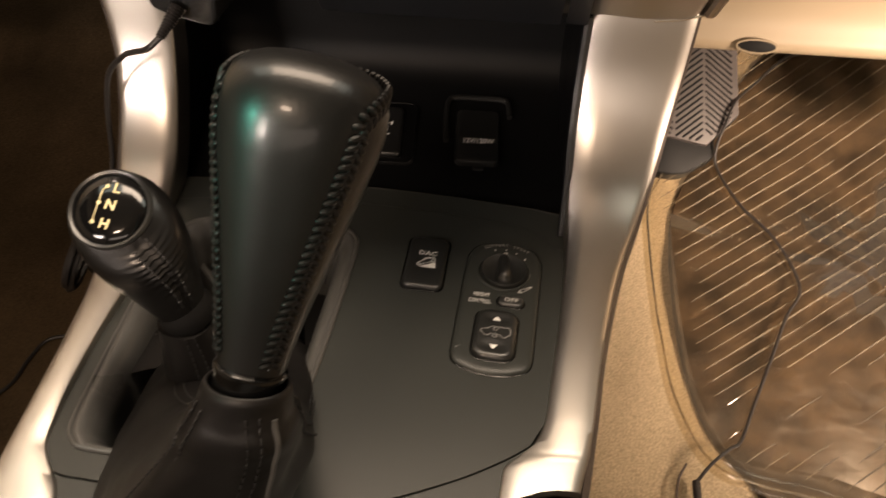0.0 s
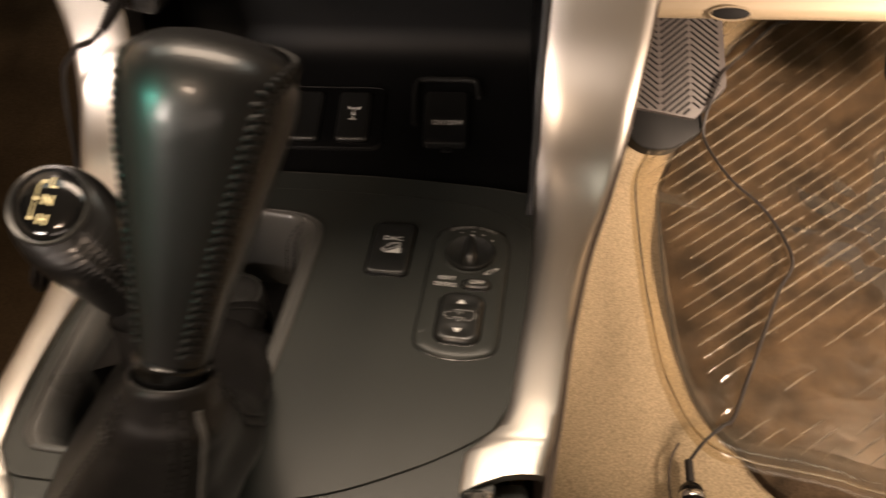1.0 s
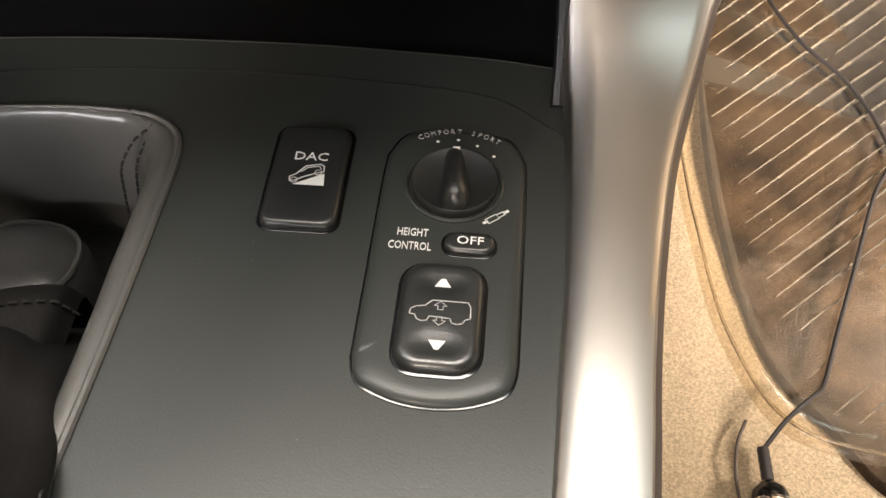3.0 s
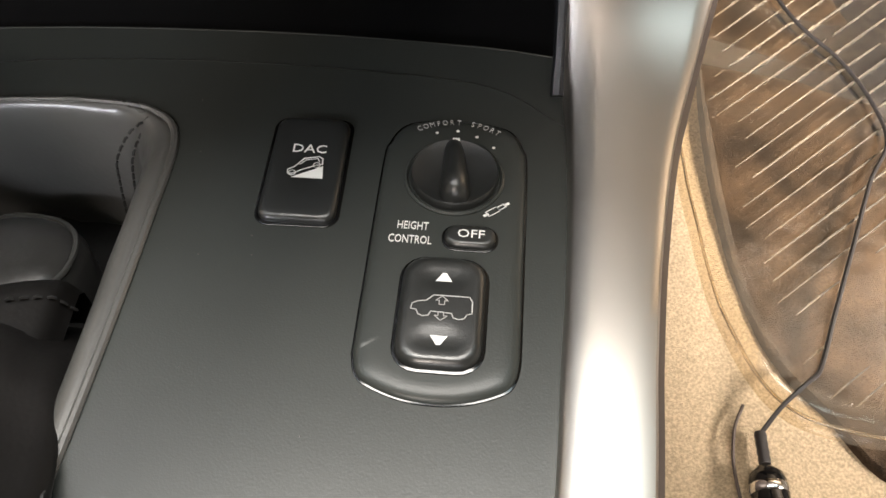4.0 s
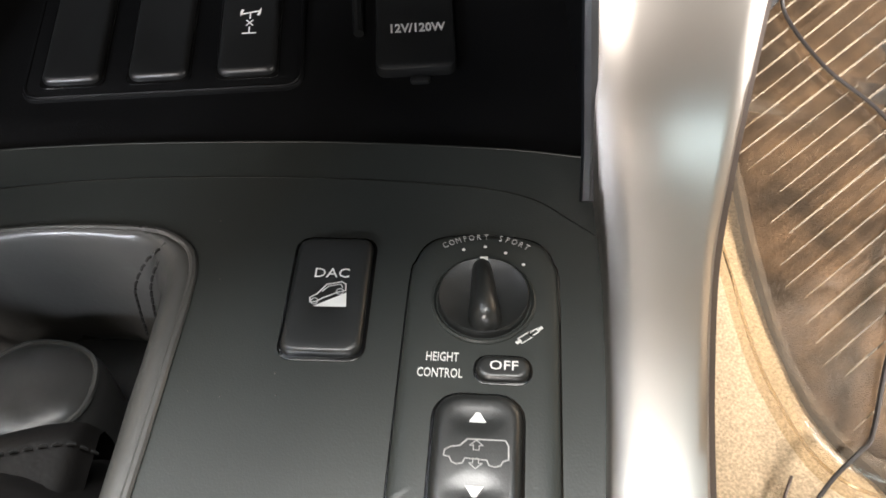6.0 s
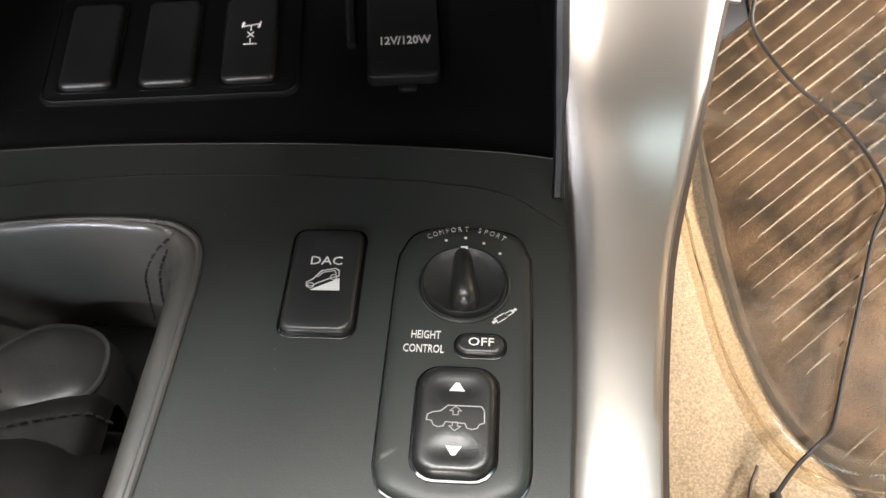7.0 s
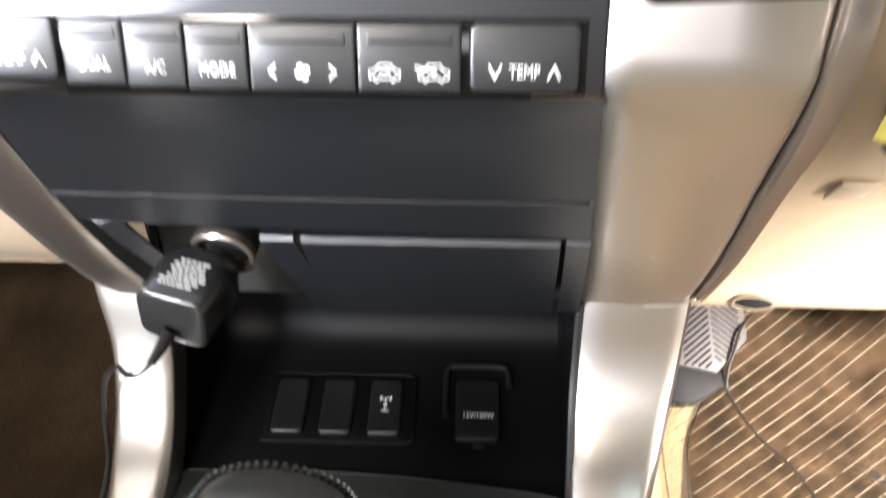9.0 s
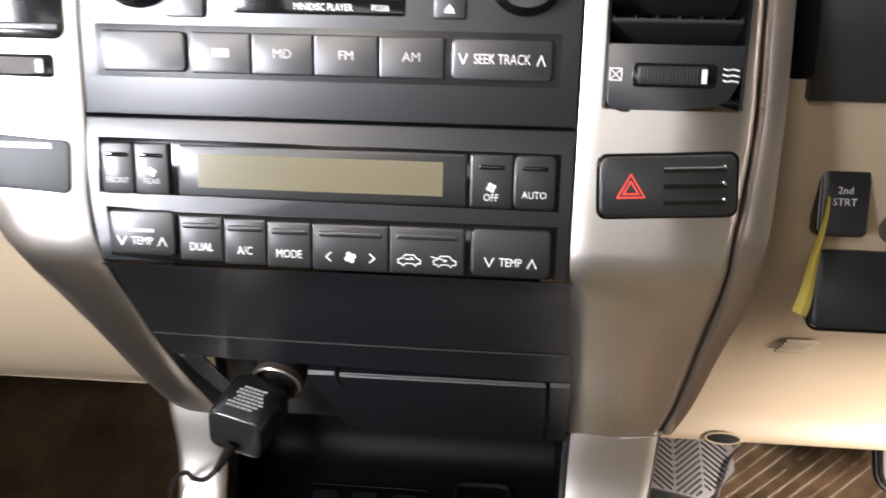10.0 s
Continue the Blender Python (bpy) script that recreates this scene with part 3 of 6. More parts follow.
def right_panel():
    xs_in = [0.0657] * len(upright) + [0.0668, 0.0680, 0.0692, 0.0724, 0.0750, 0.0770, 0.0785, 0.0797]
    xs_out = [0.146, 0.1475, 0.1482, 0.1484, 0.1497, 0.1491, 0.1488, 0.1468, 0.1462, 0.1446, 0.1440, 0.1437, 0.1437, 0.1438, 0.1439, 0.1440, 0.1440, 0.1436, 0.1434]
    bm = bmesh.new()
    rows = []
    line = upright + lower
    for i, (y, z) in enumerate(line):
        a, b = line[max(i - 1, 0)], line[min(i + 1, len(line) - 1)]
        way = Vector((0, b[0] - a[0], b[1] - a[1])).normalized()
        n = Vector((0, way.z, -way.y))
        xi, xo = xs_in[i], xs_out[i]
        row = []
        for x, h in ((xi, -0.012), (xi, -0.0008), (xi + 0.0012, 0.0), (0.0765 if i < 12 else xi + 0.012, 0.0), ((0.0765 + 0.1405) / 2, 0.001), (0.1405 if i < 9 else xo - 0.0075, 0.0 if i < 9 else -0.0008), (xo - 0.004, -0.0025), (xo - 0.0012, -0.0055), (xo, -0.011)):
            row.append(bm.verts.new(Vector((x, y, z)) + n * h))
        rows.append(row)
    for i in range(len(rows) - 1):
        for j in range(len(rows[0]) - 1):
            if j in (3, 4) and (i == 3 or i == 2 or i == 6 or i == 1):
                continue
            bm.faces.new((rows[i][j], rows[i][j + 1], rows[i + 1][j + 1], rows[i + 1][j]))
    return bm


part("driver_side_panel", right_panel(), SILVER, centre, "silver painted panel with scuffs")


def left_panel():
    line = upright + lower
    xs_in = [-0.1775] * 7 + [-0.1787, -0.1787, -0.1775, -0.1745, -0.1735, -0.1730, -0.1725, -0.1718, -0.1680, -0.1645, -0.1610, -0.1592]
    xs_out = [-0.30, -0.30, -0.295, -0.290, -0.275, -0.265, -0.262, -0.248, -0.245, -0.236, -0.231, -0.228, -0.225, -0.221, -0.2145, -0.2090, -0.2060, -0.2025, -0.1995]
    rows = []
    for i, (y, z) in enumerate(line):
        a, b = line[max(i - 1, 0)], line[min(i + 1, len(line) - 1)]
        way = Vector((0, b[0] - a[0], b[1] - a[1])).normalized()
        n = Vector((0, way.z, -way.y))
        xi, xo = xs_in[i], xs_out[i]
        rows.append([Vector((x, y, z)) + n * h for x, h in ((xi, -0.012), (xi, -0.0008), (xi - 0.0012, 0.0), (xi + (xo - xi) * 0.3, 0.0008), (xi + (xo - xi) * 0.6, 0.0), (xi + (xo - xi) * 0.85, -0.003), (xo + 0.0015, -0.008), (xo, -0.016))])
    return loft(rows, caps=False, closed=False)


part("passenger_side_panel", left_panel(), SILVER, centre, "silver painted panel in bright light")
# hairline joint between panel and rail
part("joint", tube([(0.1436, 0.4640, 0.4118), (0.131, 0.4625, 0.4090), (0.116, 0.4632, 0.4070)], 0.0006, 5), CHROME, centre)

# dark gap and grey-brown strip along the driver side panel
edge_line = [(0.146, 0.30), (0.1475, 0.26), (0.1483, 0.19), (0.1497, 0.139), (0.149, 0.1205), (0.1468, 0.09), (0.1446, 0.070)]


def edge_strip():
    rows = []
    pts = [(x, *face_point(s, 0)) for x, s in edge_line] + [(0.1438, 0.3730, 0.5540), (0.1439, 0.400, 0.509), (0.144, 0.433, 0.452), (0.1434, 0.4640, 0.4085)]
    wide = [0.0145, 0.0145, 0.0145, 0.0142, 0.0145, 0.0165, 0.017, 0.016, 0.0135, 0.011, 0.009]
    fine = smooth_path(pts, 4)
    ws = smooth_path([(w, 0, 0) for w in wide], 4)
    for p, w in zip(fine, ws):
        w = w.x
        rows.append([p + Vector((0.0012, 0.012, 0)), p + Vector((0.0012, 0.006, 0)), p + Vector((0.003, 0.0035, 0)), p + Vector((w * 0.6, 0.0032, 0)), p + Vector((w * 0.92, 0.006, 0)), p + Vector((w, 0.012, 0)), p + Vector((w + 0.003, 0.03, 0)), p + Vector((w + 0.006, 0.10, 0))])
    return loft(rows, caps=False, closed=False)


part("edge_strip", edge_strip(), EDGE, centre, "rosy silver trim strip beside the silver panel")

# lower black apron below the climate control, and the recess edge above the tray
apron = [face_point(0.0535, 0.001), (0.3690, 0.5660), (0.3790, 0.5480), (0.3940, 0.5215), (0.4020, 0.5075)]
part("apron", joined(loft([[(x, y, z) for x in (-0.1735 + 0.0004 * i, 0.0668 + 0.0015 * i)] for i, (y, z) in enumerate(apron)], caps=False, closed=False)), FASCIA, centre, "plain black panel under the climate buttons")
part("apron_edge", tube(smooth_path([(-0.1720, 0.4020, 0.5078), (-0.1, 0.4030, 0.5060), (0.0, 0.4035, 0.5050), (0.0725, 0.4035, 0.5052)], 4), 0.0007, 6), FASCIA, centre)
part("lower_apron", loft([[(-0.1718, 0.4030, 0.5058), (0.0728, 0.4030, 0.5048)], [(-0.1665, 0.4155, 0.4850), (0.0750, 0.4190, 0.4770)], [(-0.1640, 0.4240, 0.4835), (0.0750, 0.4290, 0.4760)], [(-0.1640, 0.470, 0.485), (0.0750, 0.470, 0.485)]], caps=False, closed=False), FASCIA, centre)

# passenger dash and the knee panel on the driver's side
beige_left = [(0.38, 0.74), (0.40, 0.66), (0.42, 0.58), (0.432, 0.52), (0.446, 0.475), (0.462, 0.443), (0.480, 0.422), (0.50, 0.414), (0.60, 0.42)]
beige_left = [(p.x, p.y) for p in smooth_path([(y, z, 0) for y, z in beige_left], 4)]
glove = thing("glovebox_panel", (-0.45, 0.44, 0.43), "beige moulded lower dash panel of the passenger side", "dash panel")
part("panel", strip_mesh(beige_left, -0.8, -0.165, 8), BEIGE, glove)
part("lower_edge", tube([(-0.78, 0.4880, 0.4165), (-0.45, 0.4880, 0.4165), (-0.17, 0.4880, 0.4165)], 0.0030, 8), BEIGE, glove, "rounded lower edge")
knee = thing("knee_panel", (0.4, 0.5, 0.34), "beige moulded knee panel under the steering column", "dash panel")
knee_line = [(0.436, 0.66), (0.437, 0.64), (0.440, 0.615), (0.448, 0.575), (0.458, 0.535), (0.480, 0.500), (0.508, 0.470), (0.533, 0.446), (0.552, 0.415), (0.562, 0.385), (0.562, 0.362), (0.556, 0.346), (0.566, 0.337), (0.60, 0.335), (0.80, 0.36)]
part("panel", loft([[(x, p.y, p.z) for x in (0.143 if p.z < 0.5 else 0.158, 0.2, 0.25, 0.3, 0.4, 0.5, 0.65, 0.8)] for p in smooth_path([(0, y, z) for y, z in knee_line], 4)], caps=False, closed=False), BEIGE, knee)

# ---- switches on the console ----
TOP = C + 0.0


def add_bevelled(name, outline, h, m, mat, parent, edge=0.001, label="", base=-0.002, dish=0.0):
    return part(name, slab(outline, h, m, edge, base, dish), mat, parent, label)


def dac_switch():
    m = flat(-0.0031, 0.3670, TOP, -5.1)
    t = thing("downhill_assist_switch", (-0.0032, 0.3682, TOP), "black push switch with white downhill symbol set in the console", "switch")
    add_bevelled("surround", rounded(0.0244, 0.0428, 0.0046), 0.0004, m, PIANO, t, 0.0002)
    part("button", cushion(rounded(0.0222, 0.0404, 0.0037), 0.0024, m, 0.0018, [(0, 0.002, 0.007, 0.013, 0.0007)]), BUTTON, t)
    up = m @ Matrix.Translation((0, 0, 0.0023))
    letters("lettering", "DAC", 0.0046, up @ Matrix.Translation((0.0003, 0.0064, 0.0002)), WHITE, t, "white letters", wide=1.08)
    icon = up @ Matrix.Translation((0, 0, 0.0002))
    wedge = print_shape([(-0.0036, -0.0052), (0.0058, -0.0052), (0.0053, -0.0003)], icon)
    body = [(-0.0046, -0.0038), (-0.0048, -0.0022), (-0.0030, -0.0010), (-0.0006, 0.0024), (0.0036, 0.0034), (0.0048, 0.0026), (0.0050, 0.0004), (0.0030, -0.0002), (-0.0010, -0.0022), (-0.0030, -0.0036)]
    car = print_line(body, 0.0004, icon, True)
    wheels = [print_line([(x + 0.0010 * math.cos(a), y + 0.0010 * math.sin(a)) for a in np.linspace(0, 6.28, 13)[:-1]], 0.0003, icon, True) for x, y in ((-0.0034, -0.0034), (0.0034, 0.0000))]
    win = joined(print_line([(-0.0016, 0.0000), (0.0000, 0.0018), (0.0034, 0.0026), (0.0040, 0.0014)], 0.0003, icon), *wheels)
    part("symbol", joined(wedge, car, win), WHITE, t, "white car on a slope")


dac_switch()


def panel_outline(w, h):
    out = []
    for x, y in ((w * 0.5, -h * 0.30), (w * 0.5, h * 0.30), (w * 0.47, h * 0.40), (w * 0.40, h * 0.465), (w * 0.27, h * 0.495), (0.0, h * 0.505), (-w * 0.27, h * 0.495), (-w * 0.40, h * 0.465), (-w * 0.47, h * 0.40), (-w * 0.5, h * 0.30), (-w * 0.5, -h * 0.30), (-w * 0.495, -h * 0.38), (-w * 0.46, -h * 0.435), (-w * 0.38, -h * 0.465), (-w * 0.2, -h * 0.495), (0.0, -h * 0.505), (w * 0.2, -h * 0.495), (w * 0.38, -h * 0.465), (w * 0.46, -h * 0.435), (w * 0.495, -h * 0.38)):
        out.append((x, y))
    return [(p.x, p.y) for p in smooth_path([(x, y, 0) for x, y in out + out[:1]], 4)[:-1]]


def suspension_panel():
    m = flat(0.0377, 0.3378, TOP, -6.2)
    inv = m.inverted()

    def at(x, y, z=0.0, turn=0.0):
        p = inv @ Vector((x, y, TOP))
        return m @ pose(p.x, p.y, z, 0, 0, turn)

    t = thing("suspension_control_panel", (0.0370, 0.3393, TOP), "black control panel with damper dial and height rocker", "control panel")
    add_bevelled("gap", panel_outline(0.0432, 0.0968), 0.0003, m, PIANO, t, 0.0002)
    part("plate", stepped(panel_outline(0.0422, 0.0958), [(0, -0.002), (0, 0.0002), (0.0004, 0.0009), (0.0012, 0.0014), (0.0025, 0.0018), (0.0045, 0.00205), (0.0062, 0.0021)], m), BLACK, t)
    face = 0.0021
    # dial in a sunken ring
    dial = at(0.0405, 0.3617, face) @ Matrix.Scale(1.075, 4)
    part("dial_ring", lathe([(0.0136, -0.001), (0.0136, 0.0004), (0.0130, 0.0008), (0.0124, 0.0002), (0.0122, -0.001)], dial, 40), BLACK, t, "raised rim round the dial")
    knob = part("dial", lathe([(0.0119, -0.001), (0.0119, 0.0022), (0.0115, 0.0028), (0.0108, 0.0026), (0.0085, 0.0018), (0.0, 0.0014)], dial, 40), BUTTON, t, "glossy black rotary dial")
    ribs = []
    for y, w, h in ((-0.0116, 0.0004, 0.0022), (-0.0113, 0.0022, 0.0048), (-0.0104, 0.0034, 0.0066), (-0.0085, 0.0041, 0.0078), (-0.0055, 0.0042, 0.0080), (-0.0015, 0.0037, 0.0074), (0.003, 0.0032, 0.0066), (0.007, 0.0029, 0.0056), (0.0100, 0.0024, 0.0044), (0.0110, 0.0012, 0.0034), (0.0113, 0.0003, 0.0026)):
        ribs.append([(w * math.cos(a), y, 0.001 + (h - 0.001) * max(-0.1, math.sin(a))) for a in np.linspace(0, 2 * math.pi, 21)[:-1]])
    grip = loft(ribs)
    grip.transform(dial @ pose(0, 0, 0, 0, 0, 5))
    part("grip", grip, BUTTON, knob, "rounded grip bar across the dial")
    part("pointer", slab([(-0.0010, 0.0103), (0.0010, 0.0103), (0.0010, 0.0114), (-0.0010, 0.0114)], 0.0037, dial @ pose(0, 0, 0, 0, 0, 2), 0.0002, 0.001), WHITE, knob, "white pointer mark")
    for k, (ch, a) in enumerate(zip("COMFORT", (32.4, 27.0, 21.8, 16.6, 11.4, 6.0, 0.4))):
        part_m = dial @ pose(0, 0, 0.0002, 0, 0, a) @ Matrix.Translation((0, 0.0207, 0))
        letters("lettering", ch, 0.0027, part_m, GREYPRINT, t, bold=-0.00003, wide=0.78)
    for ch, a in zip("SPORT", (-10.7, -16.0, -21.4, -26.8, -31.8)):
        part_m = dial @ pose(0, 0, 0.0002, 0, 0, a) @ Matrix.Translation((0, 0.0207, 0))
        letters("lettering", ch, 0.0027, part_m, GREYPRINT, t, bold=-0.00003, wide=0.78)
    for a, far in ((20.7, 0.0171), (0.9, 0.0172), (-18.9, 0.0162), (-41, 0.0154)):
        p = dial @ pose(0, 0, 0.0003, 0, 0, a) @ Matrix.Translation((0, far, 0))
        part("dot", print_shape([(0.0005 * math.cos(k), 0.0005 * math.sin(k)) for k in np.linspace(0, 6.28, 9)[:-1]], p), WHITE, t, "white dial dot")
    # damper symbol
    damper = at(0.0520, 0.3492, face, 38)
    part("symbol", joined(print_line([(-0.0032, -0.0009), (0.0005, -0.0009), (0.0005, 0.0009), (-0.0032, 0.0009)], 0.0003, damper, True), print_line([(0.0005, -0.0006), (0.0030, -0.0006), (0.0030, 0.0006), (0.0005, 0.0006)], 0.0003, damper, True), print_line([(0.0030, 0.0), (0.0040, 0.0)], 0.0009, damper), print_line([(-0.0040, 0.0), (-0.0032, 0.0)], 0.0009, damper)), WHITE, t, "white shock absorber symbol")
    letters("lettering", "HEIGHT", 0.0039, at(0.0283, 0.3438, face + 0.0001), WHITE, t, wide=0.64)
    letters("lettering", "CONTROL", 0.0039, at(0.0274, 0.3390, face + 0.0001), WHITE, t, wide=0.64)
    # OFF button
    off = at(0.0440, 0.3388, face)
    add_bevelled("well", rounded(0.0156, 0.0090, 0.0040), 0.0003, off, PIANO, t, 0.0002)
    b = part("off_button", cushion(rounded(0.0140, 0.0074, 0.0033), 0.0020, off, 0.0014), BUTTON, t)
    letters("lettering", "OFF", 0.0040, off @ Matrix.Translation((0.0002, 0.0002, 0.0020)), WHITE, b, wide=1.10)
    # rocker
    roc = at(0.0355, 0.3146, face)
    add_bevelled("well", rounded(0.0240, 0.0356, 0.0072), 0.0003, roc, PIANO, t, 0.0002)
    r = part("rocker", cushion(rounded(0.0222, 0.0338, 0.0064), 0.0032, roc, 0.0028, [(0, 0.0095, 0.0062, 0.0030, 0.0008), (0, -0.0095, 0.0062, 0.0030, 0.0008)]), BUTTON, t)
    for s in (1, -1):
        part("arrow", print_shape([(-0.0022, s * 0.0083), (0.0022, s * 0.0083), (0.0, s * 0.0118)][::s], roc @ Matrix.Translation((0, 0, 0.0026))), WHITE, r, "white arrow")
    car = roc @ Matrix.Translation((0, 0.0, 0.0033))
    shape = [(-0.0078, -0.0012), (-0.0076, 0.0004), (-0.0062, 0.0012), (-0.0040, 0.0016), (-0.0022, 0.0034), (0.0070, 0.0034), (0.0078, 0.0020), (0.0079, -0.0016), (0.0066, -0.0020), (0.0060, -0.0032), (0.0046, -0.0036), (0.0032, -0.0032), (0.0027, -0.0019), (-0.0026, -0.0016), (-0.0032, -0.0029), (-0.0046, -0.0032), (-0.0058, -0.0027), (-0.0064, -0.0014)]
    bms = [print_line(shape, 0.00030, car, True)]
    for s in (1, -1):
        bms.append(print_line([(x, 0.0004 + s * (0.0002 + y) - (0.0018 if s < 0 else 0)) for x, y in ((-0.0007, 0.0), (-0.0007, 0.0012), (-0.0016, 0.0012), (0.0, 0.0026), (0.0016, 0.0012), (0.0007, 0.0012), (0.0007, 0.0))], 0.00022, car, True))
    part("symbol", joined(*bms), GREYPRINT, r, "white outline of an off-road car")


suspension_panel()

# ---- switches in the tray ----
SLOPE = math.degrees(math.atan(0.169))


def tray_at(x, y, up=0.0):
    return pose(x, y, 0.2995 + 0.169 * (y - 0.455) + up, SLOPE, 0, 0)


bez = thing("switch_bezel", (-0.066, 0.49, 0.305), "raised black plastic bezel round three tray switches", "bezel")
# bezel shares the tray's darkened plastic, shadow included in the colour
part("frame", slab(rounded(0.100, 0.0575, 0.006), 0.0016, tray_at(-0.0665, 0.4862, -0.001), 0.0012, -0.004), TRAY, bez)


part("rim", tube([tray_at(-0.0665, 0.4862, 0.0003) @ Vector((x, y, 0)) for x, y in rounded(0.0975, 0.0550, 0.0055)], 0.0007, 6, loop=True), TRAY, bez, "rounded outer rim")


def tray_switch(x, label, name):
    m = tray_at(x, 0.4850, 0.0008)
    t = thing(name, (x, 0.4850, 0.305), label, "switch", "switches in the tray")
    add_bevelled("surround", rounded(0.0230, 0.0466, 0.0028), 0.0003, m, PIANO, t, 0.0002)
    part("button", cushion(rounded(0.0208, 0.0440, 0.0034), 0.0028, m, 0.0020, [(0, 0.003, 0.008, 0.016, 0.0007)]), TRAY_BUTTON, t)
    return t, m


tray_switch(-0.0985, "blank black switch plate in the tray", "blank_switch")
tray_switch(-0.0678, "blank black switch plate in the tray", "blank_switch")
t, m = tray_switch(-0.0364, "black differential lock switch with white axle symbol", "differential_lock_switch")
ax = m @ Matrix.Translation((0, 0.0012, 0.0022))
sym = [print_line([(-0.0034, 0.0044), (0.0034, 0.0056)], 0.0006, ax), print_line([(-0.0034, -0.0050), (0.0034, -0.0050)], 0.0006, ax), print_line([(0, 0.0050), (0, 0.0022)], 0.0005, ax), print_line([(0, -0.0050), (0, -0.0022)], 0.0005, ax), print_line([(-0.0011, 0.0012), (0.0011, -0.0012)], 0.0005, ax), print_line([(-0.0011, -0.0012), (0.0011, 0.0012)], 0.0005, ax)]
for x, s in ((-0.0036, 0.0046), (0.0036, 0.0055)):
    sym.append(print_line([(x - 0.0006, s - 0.0016), (x + 0.0006, s + 0.0016)], 0.0010, ax))
for x in (-0.0036, 0.0036):
    sym.append(print_line([(x, -0.0066), (x, -0.0034)], 0.0010, ax))
part("symbol", joined(*sym), WHITE, t, "white axle and cross symbol")


def power_socket():
    t = thing("power_socket_cover", (0.0236, 0.485, 0.303), "black hinged cover of a power socket in the tray", "socket")
    m = tray_at(0.0236, 0.4845, 0.0005)
    add_bevelled("cover", rounded(0.0285, 0.0480, 0.0035), 0.0030, m, TRAY_BUTTON, t, 0.0014)
    part("hood", tube(smooth_path([m @ Vector(p) for p in ((-0.0205, -0.004, 0.0), (-0.0212, 0.020, 0.001), (-0.0200, 0.0330, 0.0015), (-0.0150, 0.0362, 0.002), (0.0, 0.0364, 0.002), (0.0150, 0.0362, 0.002), (0.0200, 0.0330, 0.0015), (0.0212, 0.020, 0.001))], 4), 0.0020, 8), TRAY_BUTTON, t, "raised frame round the socket")
    part("latch", slab(rounded(0.0070, 0.0030, 0.0010), 0.0010, m @ Matrix.Translation((0.0012, -0.0262, -0.001)), 0.0004, -0.001), TRAY_BUTTON, t)
    letters("lettering", "12V/120W", 0.0056, m @ Matrix.Translation((0.0006, -0.0055, 0.0031)), GREYPRINT, t, "pale grey rating", bold=0.00012, wide=0.82)


power_socket()

# ---- levers ----


def frame_along(p, way, side=(1, 0, 0)):
    z = Vector(way).normalized()
    x = (Vector(side) - z * Vector(side).dot(z)).normalized()
    y = z.cross(x)
    return Matrix(((x.x, y.x, z.x, p[0]), (x.y, y.y, z.y, p[1]), (x.z, y.z, z.z, p[2]), (0, 0, 0, 1)))


def ring(m, a, b, power=2.0, n=40, wave=0.0, k=4, phase=0.0):
    out = []
    for i in range(n):
        t = 2 * math.pi * i / n
        c, s = math.cos(t), math.sin(t)
        e = 2 / power
        f = 1 + wave * math.cos(k * t + phase)
        out.append(m @ Vector((a * f * math.copysign(abs(c) ** e, c), b * f * math.copysign(abs(s) ** e, s), 0)))
    return out


